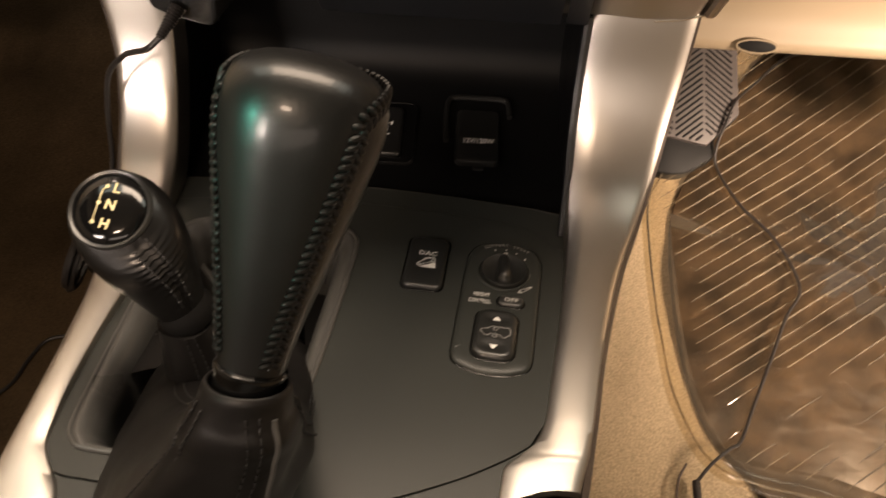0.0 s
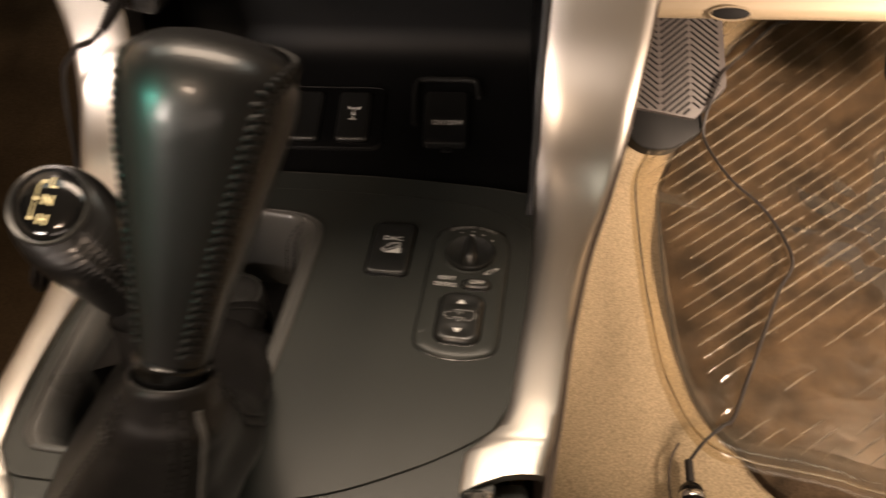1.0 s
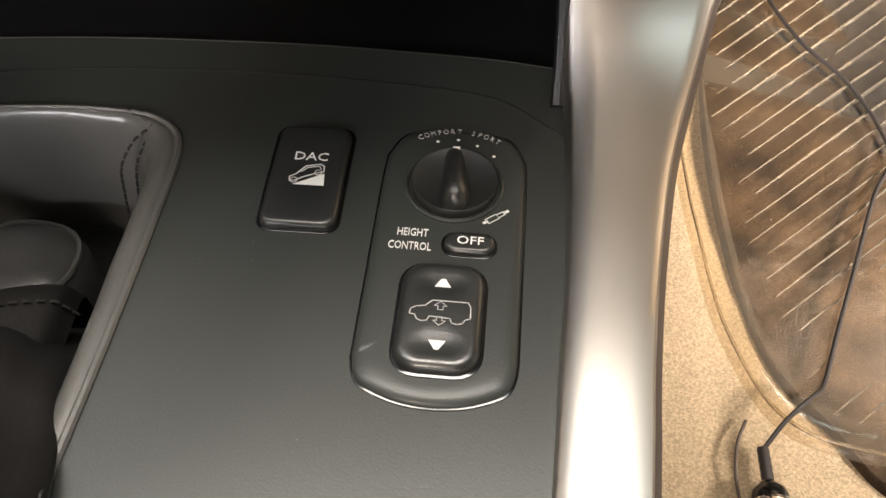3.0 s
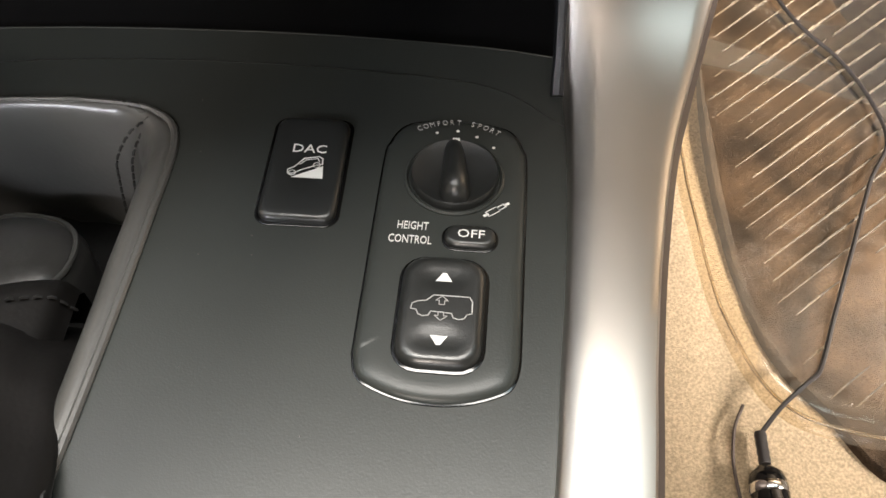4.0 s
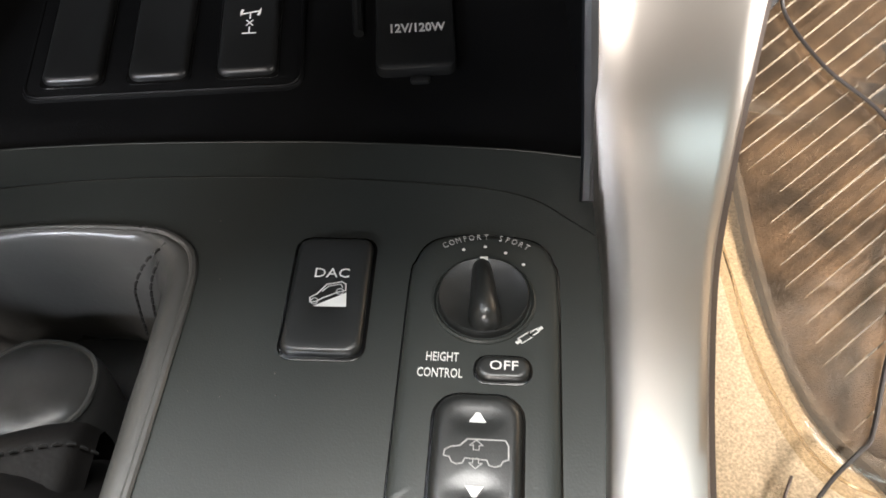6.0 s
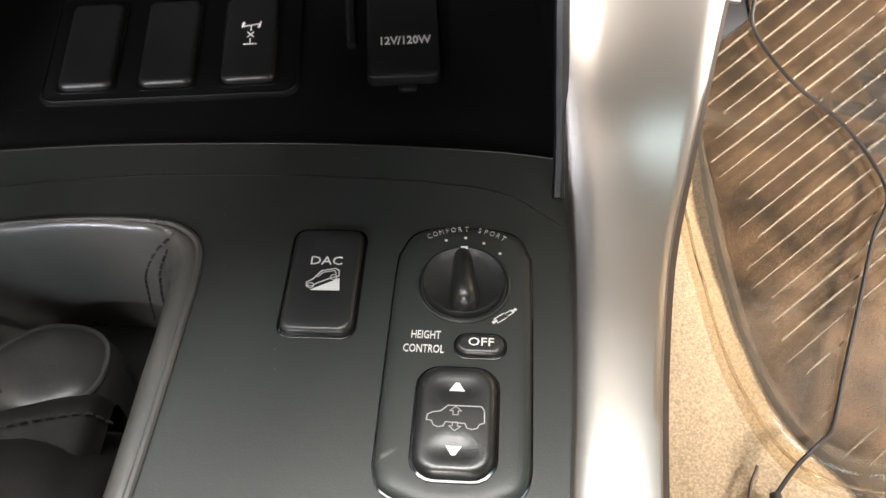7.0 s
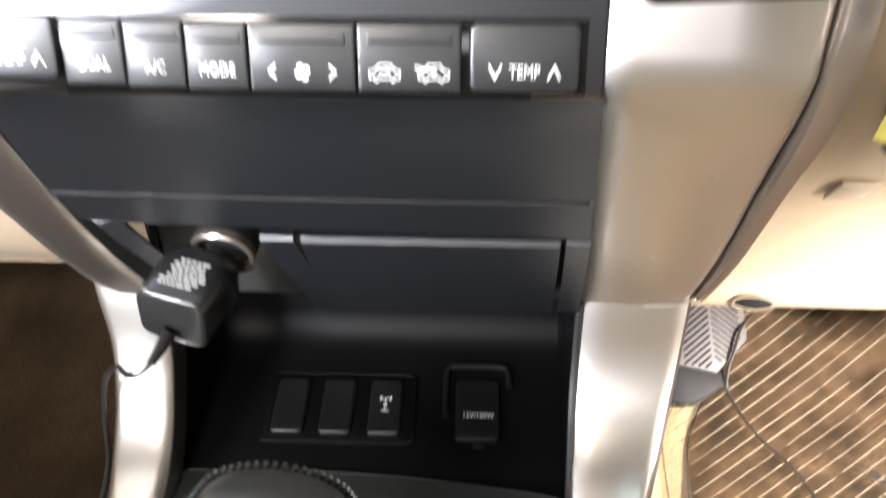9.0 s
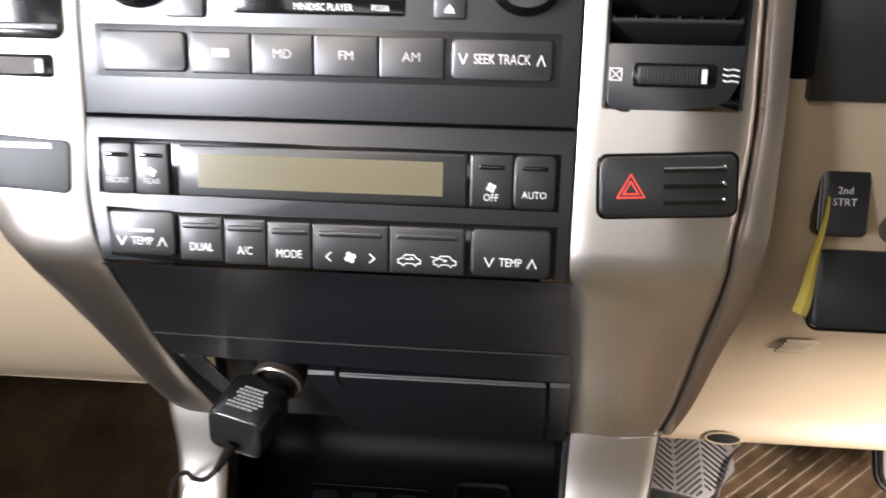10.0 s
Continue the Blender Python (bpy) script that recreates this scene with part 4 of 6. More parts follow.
def shift_lever():
    base, tip = Vector((-0.0515, 0.190, 0.421)), Vector((-0.0335, 0.239, 0.505))
    way = (tip - base).normalized()
    m = frame_along(base, way)
    length = (tip - base).length
    t = thing("gear_lever", (-0.09, 0.29, 0.28), "automatic gear lever with stitched black leather knob and gaiter", "gear lever")
    prof = [(0.0, 0.0105), (0.06, 0.0112), (0.2, 0.0135), (0.35, 0.0165), (0.5, 0.0193), (0.62, 0.0217), (0.72, 0.0235), (0.80, 0.0244), (0.87, 0.0240), (0.925, 0.0218), (0.96, 0.0182), (0.982, 0.0135), (0.995, 0.007), (1.0, 0.0001)]

    def radius(u):
        return float(np.interp(u, [p[0] for p in prof], [p[1] for p in prof]))

    us = [p[0] for p in prof]
    fine = sorted(set(us + [0.1 * i for i in range(11)]))
    knob = part("knob", loft([ring(m @ Matrix.Translation((0, 0, u * length)), radius(u) * 1.03, radius(u) * 0.97, 2.2, 48) for u in fine]), KNOB_LEATHER, t, "smooth black leather knob")

    def surface(u, a, lift=0.0):
        r = radius(u) + lift
        c, s = math.cos(a), math.sin(a)
        return m @ Vector((1.03 * r * math.copysign(abs(c) ** 0.91, c), 0.97 * r * math.copysign(abs(s) ** 0.91, s), u * length))

    # seam: up one side, round the crown at the front, down the other
    right, left = radians(-47), radians(203)
    way_pts = [(u, right + 0.25 * (u - 0.5)) for u in np.linspace(0.03, 0.84, 30)]
    way_pts = [(u, a) for u, a in way_pts if u < 0.79]
    lo, hi = right + 0.075, left - 0.06
    way_pts += [(0.80 + 0.15 * math.sin(q) ** 0.8, (lo + hi) / 2 - (hi - lo) / 2 * math.cos(q)) for q in np.linspace(0.04, math.pi - 0.04, 60)]
    way_pts += [(u, left - 0.085 * 2 * (u - 0.42)) for u in np.linspace(0.785, 0.03, 30)]
    cross, cord = [], []
    for i in range(0, len(way_pts)):
        u, a = way_pts[i]
        cord.append(surface(u, a, 0.0003))
    fine_line = smooth_path(cord, 3)
    dist = 0.0
    for i in range(1, len(fine_line) - 1):
        dist += (fine_line[i] - fine_line[i - 1]).length
        if dist > 0.0025:
            dist = 0.0
            p, d = fine_line[i], (fine_line[i + 1] - fine_line[i - 1]).normalized()
            axis_pt = base + way * (p - base).dot(way)
            out = (p - axis_pt).normalized()
            side = d.cross(out).normalized()
            for sgn in (1, -1):
                q = p + side * sgn * 0.0034 - d * 0.0022
                q = q - out * 0.0004
                a, b = p - side * sgn * 0.0004 - out * 0.0002, q - out * 0.0003
                cross.append(tube([a.lerp(b, f) + out * 0.0005 * math.sin(math.pi * f) for f in (0.0, 0.12, 0.3, 0.5, 0.7, 0.88, 1.0)], lambda k: 0.0002 + 0.00095 * math.sin(math.pi * (0.06 + 0.88 * k)) ** 0.6, 8))
    part("stitching", joined(*cross), BRAID, knob, "plaited leather seam")
    part("seam", tube(fine_line, 0.0006, 5), THREAD, knob)
    part("collar", lathe([(0.0114, -0.016), (0.0114, -0.003), (0.0119, -0.0022), (0.0119, -0.0006), (0.0104, 0.0005)], m, 36), PIANO, t, "thin glossy collar")
    # gaiter
    down = [(-0.0536, 0.1857, 0.4085, 0.0118, 0.0114, 2.0, -24), (-0.0527, 0.1869, 0.4150, 0.0122, 0.0118, 2.0, -25), (-0.0526, 0.1872, 0.4165, 0.0131, 0.0126, 2.0, -25), (-0.0529, 0.1866, 0.4148, 0.0144, 0.0138, 2.0, -24), (-0.0536, 0.1857, 0.4105, 0.0151, 0.0145, 2.0, -23), (-0.0545, 0.1850, 0.4060, 0.0160, 0.0153, 2.2, -22), (-0.0555, 0.1848, 0.4000, 0.0180, 0.0172, 2.4, -18), (-0.0590, 0.1870, 0.3880, 0.0202, 0.0210, 2.7, -15), (-0.0668, 0.1920, 0.3680, 0.0246, 0.0288, 2.9, -12), (-0.0745, 0.2000, 0.3450, 0.0318, 0.0390, 3.0, -9), (-0.0845, 0.2120, 0.3250, 0.0365, 0.0480, 3.0, -6), (-0.0920, 0.2350, 0.3080, 0.0385, 0.0550, 3.0, -3), (-0.0960, 0.2650, 0.2950, 0.0375, 0.0520, 3.0, 0), (-0.0970, 0.2850, 0.2700, 0.0370, 0.0500, 3.0, 0), (-0.0980, 0.2950, 0.2480, 0.0370, 0.0520, 3.0, 0)]
    rings = []
    for i, (x, y, z, a, b, p, tilt) in enumerate(down):
        r = ring(pose(x, y, z, tilt, 0, -8), a, b, p, 64)
        centre_pt = Vector((x, y, z))
        fold = 0.0 if i < 4 else 0.13 if i > 5 else 0.06
        r = [centre_pt + (q - centre_pt) * (1 + fold * (0.35 - abs(noise.noise(q * 38))) + 0.25 * fold * noise.noise(q * 110)) for q in r]
        rings.append(r)
    fine_rings = list(map(list, zip(*[smooth_path([r[k] for r in rings], 5) for k in range(64)])))
    for i, r in enumerate(fine_rings):
        mid = sum(r, Vector()) / 64
        pinch = 0.022 * math.exp(-((mid.z - 0.391) / 0.0035) ** 2) - 0.010 * math.exp(-((mid.z - 0.3985) / 0.004) ** 2)
        r = fine_rings[i] = [mid + (q - mid) * (1 - pinch * max(0, min(1, (mid.y - q.y) / 0.012))) for q in r]
        if i > 22:
            fine_rings[i] = [mid + (q - mid) * (1 + 0.04 * min(1, (i - 22) / 6) * (0.3 - abs(noise.noise(Vector((q.x * 60, q.y * 60, q.z * 130)))))) for q in r]
    gaiter = part("gaiter", loft(fine_rings), LEATHER, t, "soft folded leather gaiter", smooth=60)
    part("piping", tube([fine_rings[i][58] for i in range(22, 58)], 0.0011, 6), LINING, gaiter, "raised leather edge")
    for col in (53, 6, 40, 24):
        line = [fine_rings[i][col] for i in range(20, 55)]
        fine2 = line
        cx = [sum(fine_rings[i], Vector()) / 64 for i in range(20, 55)]
        for off in (-0.0022, 0.0022):
            row = []
            for i, p in enumerate(fine2):
                out = (p - cx[i])
                out.z = 0
                out.normalize()
                d = (fine2[min(i + 1, len(fine2) - 1)] - fine2[max(i - 1, 0)]).normalized()
                row.append(p + d.cross(out).normalized() * off + out * 0.0003)
            stitches(row, gaiter, every=0.0034)


shift_lever()


def transfer_lever():
    t = thing("transfer_lever", (-0.11, 0.29, 0.29), "short transfer lever with stitched black leather knob", "gear lever")
    spine = smooth_path([(-0.1085, 0.2780, 0.3505), (-0.1156, 0.2805, 0.3670), (-0.1204, 0.2820, 0.3770), (-0.1251, 0.2830, 0.3865), (-0.1285, 0.2832, 0.3940), (-0.1310, 0.2820, 0.4012)], 10)
    path = [(spine[round(u * 50)], r, k) for u, r, k in ((0, 0.0112, 0), (0.08, 0.0136, 0.03), (0.2, 0.0166, 0.1), (0.36, 0.0193, 0.22), (0.52, 0.0210, 0.42), (0.68, 0.0216, 0.62), (0.82, 0.0209, 0.8), (0.92, 0.0194, 0.95), (0.98, 0.0175, 1), (1.0, 0.0161, 1))]
    axis, cap_n = Vector((-0.42, 0.05, 0.90)).normalized(), Vector((-0.02, -0.52, 0.85)).normalized()
    mid = smooth_path([p for p, r, k in path], 7)
    girth = smooth_path([(r, k, 0) for p, r, k in path], 7)
    seam_a = 2 * math.pi * 35 / 40
    rings, length = [], 0.0
    for i, (p, g) in enumerate(zip(mid, girth)):
        length += (p - mid[max(i - 1, 0)]).length
        n = axis.lerp(cap_n, max(0, min(1, g.y))).normalized()
        fm, ringv = frame_along(p, n), []
        for s in range(72):
            a = 2 * math.pi * s / 72
            off = (a - seam_a + math.pi) % (2 * math.pi) - math.pi
            near = math.exp(-(off / 0.42) ** 2) * min(1, i / 12) * min(1, max(0, (56 - i) / 12))
            pucker = 0.00045 * near * math.sin(2 * math.pi * length / 0.0042 + 1.5 * noise.noise((off * 4, length * 150, 0))) - 0.0009 * math.exp(-(off / 0.05) ** 2)
            rr = g.x + pucker
            ringv.append(fm @ Vector((rr * math.cos(a), rr * math.sin(a), 0)))
        rings.append(ringv)
    knob = part("knob", loft(rings), KNOB_LEATHER, t, "black leather knob gathered along its seam")
    cm = frame_along((-0.1309, 0.2821, 0.4010), cap_n) @ Matrix.Scale(1.17, 4)
    part("cap_ring", lathe([(0.0146, -0.0016), (0.0150, 0.0006), (0.0143, 0.0014), (0.0133, 0.0010), (0.0130, -0.001)], cm, 40), BUTTON, t, "grey-black ring round the cap")
    cap = part("cap", lathe([(0.0131, 0.0), (0.0120, 0.0012), (0.0090, 0.0022), (0.0050, 0.0028), (0.0001, 0.0030)], cm, 40), PIANO, t, "glossy domed black cap with the shift pattern")
    turn = cm @ pose(0, 0, 0, 0, 0, -10)
    for ch, x, y, h in (("L", 0.0015, 0.0072, 0.0028), ("N", 0.0014, 0.0008, 0.0032), ("H", 0.0014, -0.0062, 0.0029)):
        letters("lettering", ch, 0.0050, turn @ Matrix.Translation((x - 0.0006, y, h)), GOLD, cap, "cream letter", bold=0.00015)
    part("shift_line", tube([turn @ Vector(p) for p in ((-0.0024, 0.0080, 0.0027), (-0.0038, 0.0058, 0.0028), (-0.0038, -0.0060, 0.0026))], 0.00035, 6), GOLD, cap, "cream shift line")
    for y in (0.0074, 0.0010, -0.0062):
        part("dot", lathe([(0.0008, 0.0), (0.0008, 0.0002), (0.0001, 0.0003)], turn @ Matrix.Translation((-0.0036 + (0.0010 if y > 0.005 else 0), y, 0.0027)), 10), GOLD, cap)
    # gathered seam on the side that faces the driver
    for s in (-2, 2):
        stitches([rings[i][63 + s] + (rings[i][63 + s] - mid[i]).normalized() * 0.0002 for i in range(6, 50)], knob, size=0.0018, r=0.0005, every=0.0026)
    cmx = frame_along((-0.1085, 0.2780, 0.3500), axis) @ Matrix.Scale(0.94, 4)
    part("collar", lathe([(0.0120, -0.010), (0.0134, -0.008), (0.0138, -0.002), (0.0126, 0.002)], cmx, 32), RUBBER, t)
    g = [((-0.1072, 0.2775, 0.3440), 0.0126), ((-0.1055, 0.2780, 0.3330), 0.0142), ((-0.1040, 0.2790, 0.3180), 0.0172), ((-0.1040, 0.2830, 0.300), 0.0210), ((-0.1060, 0.2930, 0.275), 0.0270), ((-0.1060, 0.3000, 0.248), 0.0330)]
    part("gaiter", loft([ring(pose(*p), r, r * 1.1, 2.3, 40, 0.03, 5, i) for i, (p, r) in enumerate(g)]), LEATHER, t, "black leather boot")
    boot = [ring(pose(*p), r * 1.012, r * 1.1 * 1.012, 2.3, 40, 0.03, 5, i) for i, (p, r) in enumerate(g)]
    for col in (31, 33):
        stitches(smooth_path([row[col] for row in boot[:5]], 6), t, every=0.0036)
    # rounded hump ahead of the lever, under the opening
    hump = [ring(pose(-0.0995, y, z, -12, 0, 0), r, r * 0.98, 2.1, 40) for y, z, r in ((0.3585, 0.2752, 0.004), (0.3585, 0.2750, 0.010), (0.3580, 0.2740, 0.0165), (0.3575, 0.2710, 0.0210), (0.357, 0.2660, 0.0232), (0.356, 0.257, 0.0240), (0.355, 0.244, 0.0245))]
    hump = [[q + 0.0012 * noise.noise_vector(q * 70) for q in row] for row in hump]
    part("hump", loft(hump), HUMP, t, "rounded leather hump with a worn edge")
    part("worn_edge", tube([q + Vector((0, 0.0002, 0.0001)) for q in hump[3]], 0.0010, 6, loop=True), LINING, t, "scuffed piping")

    # hem of the leather that closes the opening behind the hump, with its seam, and the piping beside it
    hem = smooth_path([(-0.150, 0.318, 0.286), (-0.1194, 0.328, 0.288), (-0.0996, 0.3333, 0.289), (-0.0759, 0.3384, 0.287), (-0.0690, 0.3390, 0.280)], 6)
    rows = [[p + Vector((0, dy, dz)) + 0.0012 * noise.noise_vector(p * 60 + Vector((0, dy * 40, 0))) for p in hem] for dy, dz in ((-0.001, -0.022), (0.0015, -0.008), (0.001, -0.002), (-0.0015, 0.0004), (-0.006, 0.0010), (-0.018, 0.0020), (-0.035, 0.004))]
    flap = part("boot_hem", loft(rows, caps=False, closed=False), LEATHER, t, "folded hem of the leather boot")
    stitches([p + Vector((0, -0.0075, 0.0016)) for p in hem], flap, every=0.0036)
    part("piping", tube(smooth_path([(-0.1446, 0.3900, 0.275), (-0.1269, 0.3688, 0.275), (-0.1108, 0.3449, 0.275)], 8), 0.0020, 8), LINING, t, "stitched leather piping")
    stitches(smooth_path([(-0.1415, 0.3915, 0.2765), (-0.1238, 0.3703, 0.2765), (-0.1077, 0.3464, 0.2765)], 8), flap, every=0.0034)


transfer_lever()

# ---- parking brake ----
brake = thing("parking_brake_lever", (0.048, 0.1, 0.29), "black parking brake grip with chrome release button", "brake lever")
part("grip", tube(smooth_path([(0.052, -0.06, 0.288), (0.050, 0.06, 0.294), (0.0470, 0.150, 0.302), (0.0455, 0.190, 0.307), (0.0448, 0.203, 0.309)], 6), lambda k: 0.0125 if k < 0.95 else 0.0105, 16), RUBBER, brake)
bm_m = frame_along((0.0446, 0.202, 0.3090), (-0.01, 0.88, 0.42))
part("button", lathe([(0.0070, 0.0), (0.0072, 0.006), (0.0068, 0.0085), (0.0050, 0.0098), (0.0001, 0.0102)], bm_m, 28), CHROME, brake, "chrome release button")

# ---- ashtray, tabs and lighter socket above the tray ----


def sloped_lid(name, x0, x1, y, z, drop, run, mat, parent=None, label="", slant=0.0):
    """A lid with a rounded upper edge that hangs back and down."""
    prof = [(0.012, 0.0035), (0.004, 0.0035), (0.001, 0.0025), (0.0, 0.0), (run * 0.25, -drop * 0.28), (run * 0.6, -drop * 0.62), (run, -drop), (run + 0.008, -drop)]
    rows = []
    for i, (dy, dz) in enumerate(prof):
        k = min(1, max(0, -dz / drop))
        n = 5
        rows.append([(x0 + slant * k + 0.0006 * (i == 7) + (x1 - x0) * j / n, y + dy, z + dz) for j in range(n + 1)])
    bm = loft(rows, caps=False, closed=False)
    made = bmesh.ops.extrude_face_region(bm, geom=bm.faces[:])
    bmesh.ops.translate(bm, verts=[v for v in made["geom"] if isinstance(v, bmesh.types.BMVert)], vec=(0, 0.003, -0.0015))
    return part(name, bm, mat, parent, label)


ash = thing("ashtray", (0.0, 0.44, 0.40), "closed black ashtray lid under the dashboard centre", "ashtray")
sloped_lid("lid", -0.0648, 0.0612, 0.4195, 0.4725, 0.072, 0.045, FASCIA, ash, slant=0.003)
part("lip", tube(smooth_path([(-0.0640, 0.4202, 0.4750), (0.0, 0.4200, 0.4752), (0.0604, 0.4202, 0.4750)], 4), 0.0011, 8), FASCIA, ash, "rounded upper edge")
for x0, x1, s in ((0.0638, 0.0755, 0.004), (-0.0845, -0.0680, 0.014), (-0.1650, -0.1500, 0.022)):
    sloped_lid("tab", x0, x1, 0.4185, 0.4738 + (0.009 if x0 < -0.1 else 0), 0.072, 0.045, FASCIA, centre, slant=s)
part("recess_back", loft([[(-0.165, 0.470, 0.485), (0.078, 0.470, 0.485)], [(-0.165, 0.480, 0.40), (0.078, 0.480, 0.40)], [(-0.165, 0.55, 0.39), (0.078, 0.55, 0.39)]], caps=False, closed=False), BUTTON, centre)
sock = thing("lighter_socket", (-0.105, 0.445, 0.46), "chrome rimmed lighter socket in the dashboard", "socket")
sm = frame_along((-0.1090, 0.434, 0.4560), (-0.10, -0.92, -0.36))
part("rim", lathe([(0.0165, -0.004), (0.0170, 0.001), (0.0160, 0.002), (0.0140, 0.001), (0.0135, -0.01)], sm, 36), EDGE, sock, "worn chrome rim")
part("barrel", lathe([(0.0165, -0.035), (0.0165, -0.003)], sm, 24), BUTTON, sock)


ADAPTER = (-0.1275, 0.3975, 0.4400)


def power_adapter():
    t = thing("power_adapter", (-0.125, 0.41, 0.44), "black car power adapter plugged into the lighter socket", "adapter")
    way = Vector((0.21, 0.95, 0.17)).normalized()
    m = frame_along(ADAPTER, way, (1, 0, -0.12)) @ Matrix.Scale(1.10, 4)
    secs = [(0.0, 0.0148, 0.0134, 6), (0.0007, 0.0158, 0.0144, 6), (0.0022, 0.0164, 0.0150, 5.5), (0.018, 0.0172, 0.0160, 3.8), (0.030, 0.0178, 0.0172, 3.2), (0.034, 0.0160, 0.0152, 2.8), (0.036, 0.0125, 0.0125, 2.0), (0.052, 0.0120, 0.0120, 2.0)]
    body = part("housing", loft([ring(m @ Matrix.Translation((0.0010 * z * 30, 0, z)), a, b, p, 44) for z, a, b, p in secs]), ADAPTER_BLACK, t, "glossy black housing with rounded edges")
    bars = []
    rng = random.Random(4)
    for i in range(7):
        z = 0.0070 + i * 0.0024
        w = rng.uniform(0.0125, 0.0165)
        x = rng.uniform(-0.002, 0.002)
        h = float(np.interp(z, [0.004, 0.018, 0.030], [0.0152, 0.0162, 0.0174]))
        row = []
        xx = -w / 2
        while xx < w / 2:
            d = rng.uniform(0.0010, 0.0034)
            bars.append(box(d, 0.0002, 0.0015, m @ Matrix.Translation((x + xx + d / 2 + 0.0003 * i, -h, z))))
            xx += d + 0.0006
    part("rating_label", joined(*bars), GREYPRINT, body, "unreadable pale rating print")
    relief_m = frame_along((-0.1290, 0.3975, 0.4330), (-0.42, -0.60, -0.60))
    part("strain_relief", lathe([(r, 0.0016 * i) for i in range(12) for r in ((0.0043 - 0.00016 * i), (0.0031 - 0.00012 * i))][:-1], relief_m, 14), CORD, t, "ribbed rubber strain relief")
    cable = smooth_path([(-0.1368, 0.3864, 0.4219), (-0.1440, 0.3846, 0.4160), (-0.1555, 0.3950, 0.4075), (-0.1735, 0.4230, 0.3880), (-0.1900, 0.4360, 0.3680), (-0.1975, 0.4380, 0.3400), (-0.2010, 0.4340, 0.3050), (-0.2080, 0.4250, 0.2780), (-0.2160, 0.4100, 0.2600)], 8)
    part("cable", tube(cable, 0.0016, 8), CORD, t, "thin black lead")
    coil = []
    for k in range(5):
        pts = []
        for i in range(24):
            a = 2 * math.pi * i / 24
            pts.append((-0.222 + 0.006 * math.cos(a) + 0.0022 * (k % 3 - 1), 0.400 + (0.016 + 0.001 * k) * math.sin(a), 0.250 + 0.018 * math.cos(a) + 0.0018 * k))
        coil.append(tube(pts, 0.0016, 6, loop=True))
    part("coiled_lead", joined(*coil), CORD, t, "bundled coil of black lead")
    lead = smooth_path([(-0.226, 0.412, 0.242), (-0.236, 0.440, 0.19), (-0.250, 0.470, 0.115), (-0.268, 0.487, 0.082), (-0.290, 0.486, 0.079), (-0.319, 0.481, 0.077), (-0.330, 0.462, 0.073), (-0.336, 0.440, 0.069), (-0.352, 0.420, 0.067), (-0.380, 0.405, 0.066), (-0.45, 0.37, 0.065)], 8)
    part("floor_lead", tube(lead, 0.0016, 8), CORD, t, "thin black lead lying on the carpet")


power_adapter()

# ---- radio and climate control ----


def dash_button(name, x0, x1, s0, s1, proud, parent, mat, r=0.0016, label="", edge=0.0009, d0=0.0):
    m = dash((x0 + x1) / 2, (s0 + s1) / 2, d0)
    return part(name, slab(rounded(x1 - x0, s1 - s0, r), proud, m, edge, -0.003), mat, parent, label)


def plate(name, pts, proud, parent, mat, edge=0.0015):
    return part(name, slab(pts, proud, DASH, edge, -0.02), mat, parent)


radio = thing("car_radio", (-0.055, 0.38, 0.65), "charcoal car radio with a row of push buttons", "radio")
plate("faceplate", [(0.0650, 0.1295), (0.0650, 0.262), (-0.1768, 0.262), (-0.1768, 0.1295)], 0.0, radio, FASCIA, 0.0012)
part("groove", slab([(0.0560, 0.1478), (0.0560, 0.1728), (-0.1690, 0.1728), (-0.1690, 0.1478)], 0.0002, DASH, 0.0001, -0.002), DASH_BUTTON, radio)
for x0, x1, word in ((-0.1655, -0.1236, ""), (-0.1206, -0.0914, "CD"), (-0.0909, -0.0611, "MD"), (-0.0606, -0.0299, "FM"), (-0.0294, 0.0014, "AM"), (0.0049, 0.0522, "SEEK TRACK")):
    b = dash_button("button", x0, x1, 0.1505, 0.1698, 0.0032, radio, FASCIA, 0.0030 if word in ("", "SEEK TRACK") else 0.0008)
    mid = dash((x0 + x1) / 2, 0.1603, 0.0033)
    if word == "SEEK TRACK":
        letters("lettering", word, 0.0066, mid, WHITE, b, "white words", bold=-0.00002, wide=0.72)
        for s in (1, -1):
            part("chevron", print_line([(s * 0.0182 - 0.0018, -s * 0.0022), (s * 0.0182, s * 0.0022), (s * 0.0182 + 0.0018, -s * 0.0022)], 0.0006, mid), WHITE, b)
    elif word in ("MD", "FM", "AM"):
        letters("lettering", word, 0.0062, mid, GREYPRINT, b, "pale letters", bold=-0.00002)
    elif word:
        part("lettering", print_shape([(-0.004, -0.002), (0.004, -0.002), (0.004, 0.002), (-0.004, 0.002)], mid), GREYPRINT, b, "unreadable pale print")
slot = dash_button("disc_slot", -0.1003, -0.0173, 0.1788, 0.2060, 0.0006, radio, PIANO, 0.0015, "gloss black disc slot")
letters("lettering", "MINIDISC PLAYER", 0.0046, dash(-0.0567, 0.1824, 0.0007), WHITE, slot, bold=-0.00002, wide=0.78)
letters("lettering", "P0306", 0.0040, dash(-0.0294, 0.1824, 0.0007), WHITE, slot, bold=-0.00002, wide=0.85)
part("slot_lip", box(0.078, 0.0012, 0.0012, dash(-0.0588, 0.1872, 0.0)), FASCIA, slot)
ej = dash_button("eject_button", -0.0041, 0.0110, 0.1782, 0.2000, 0.0026, radio, FASCIA, 0.0015)
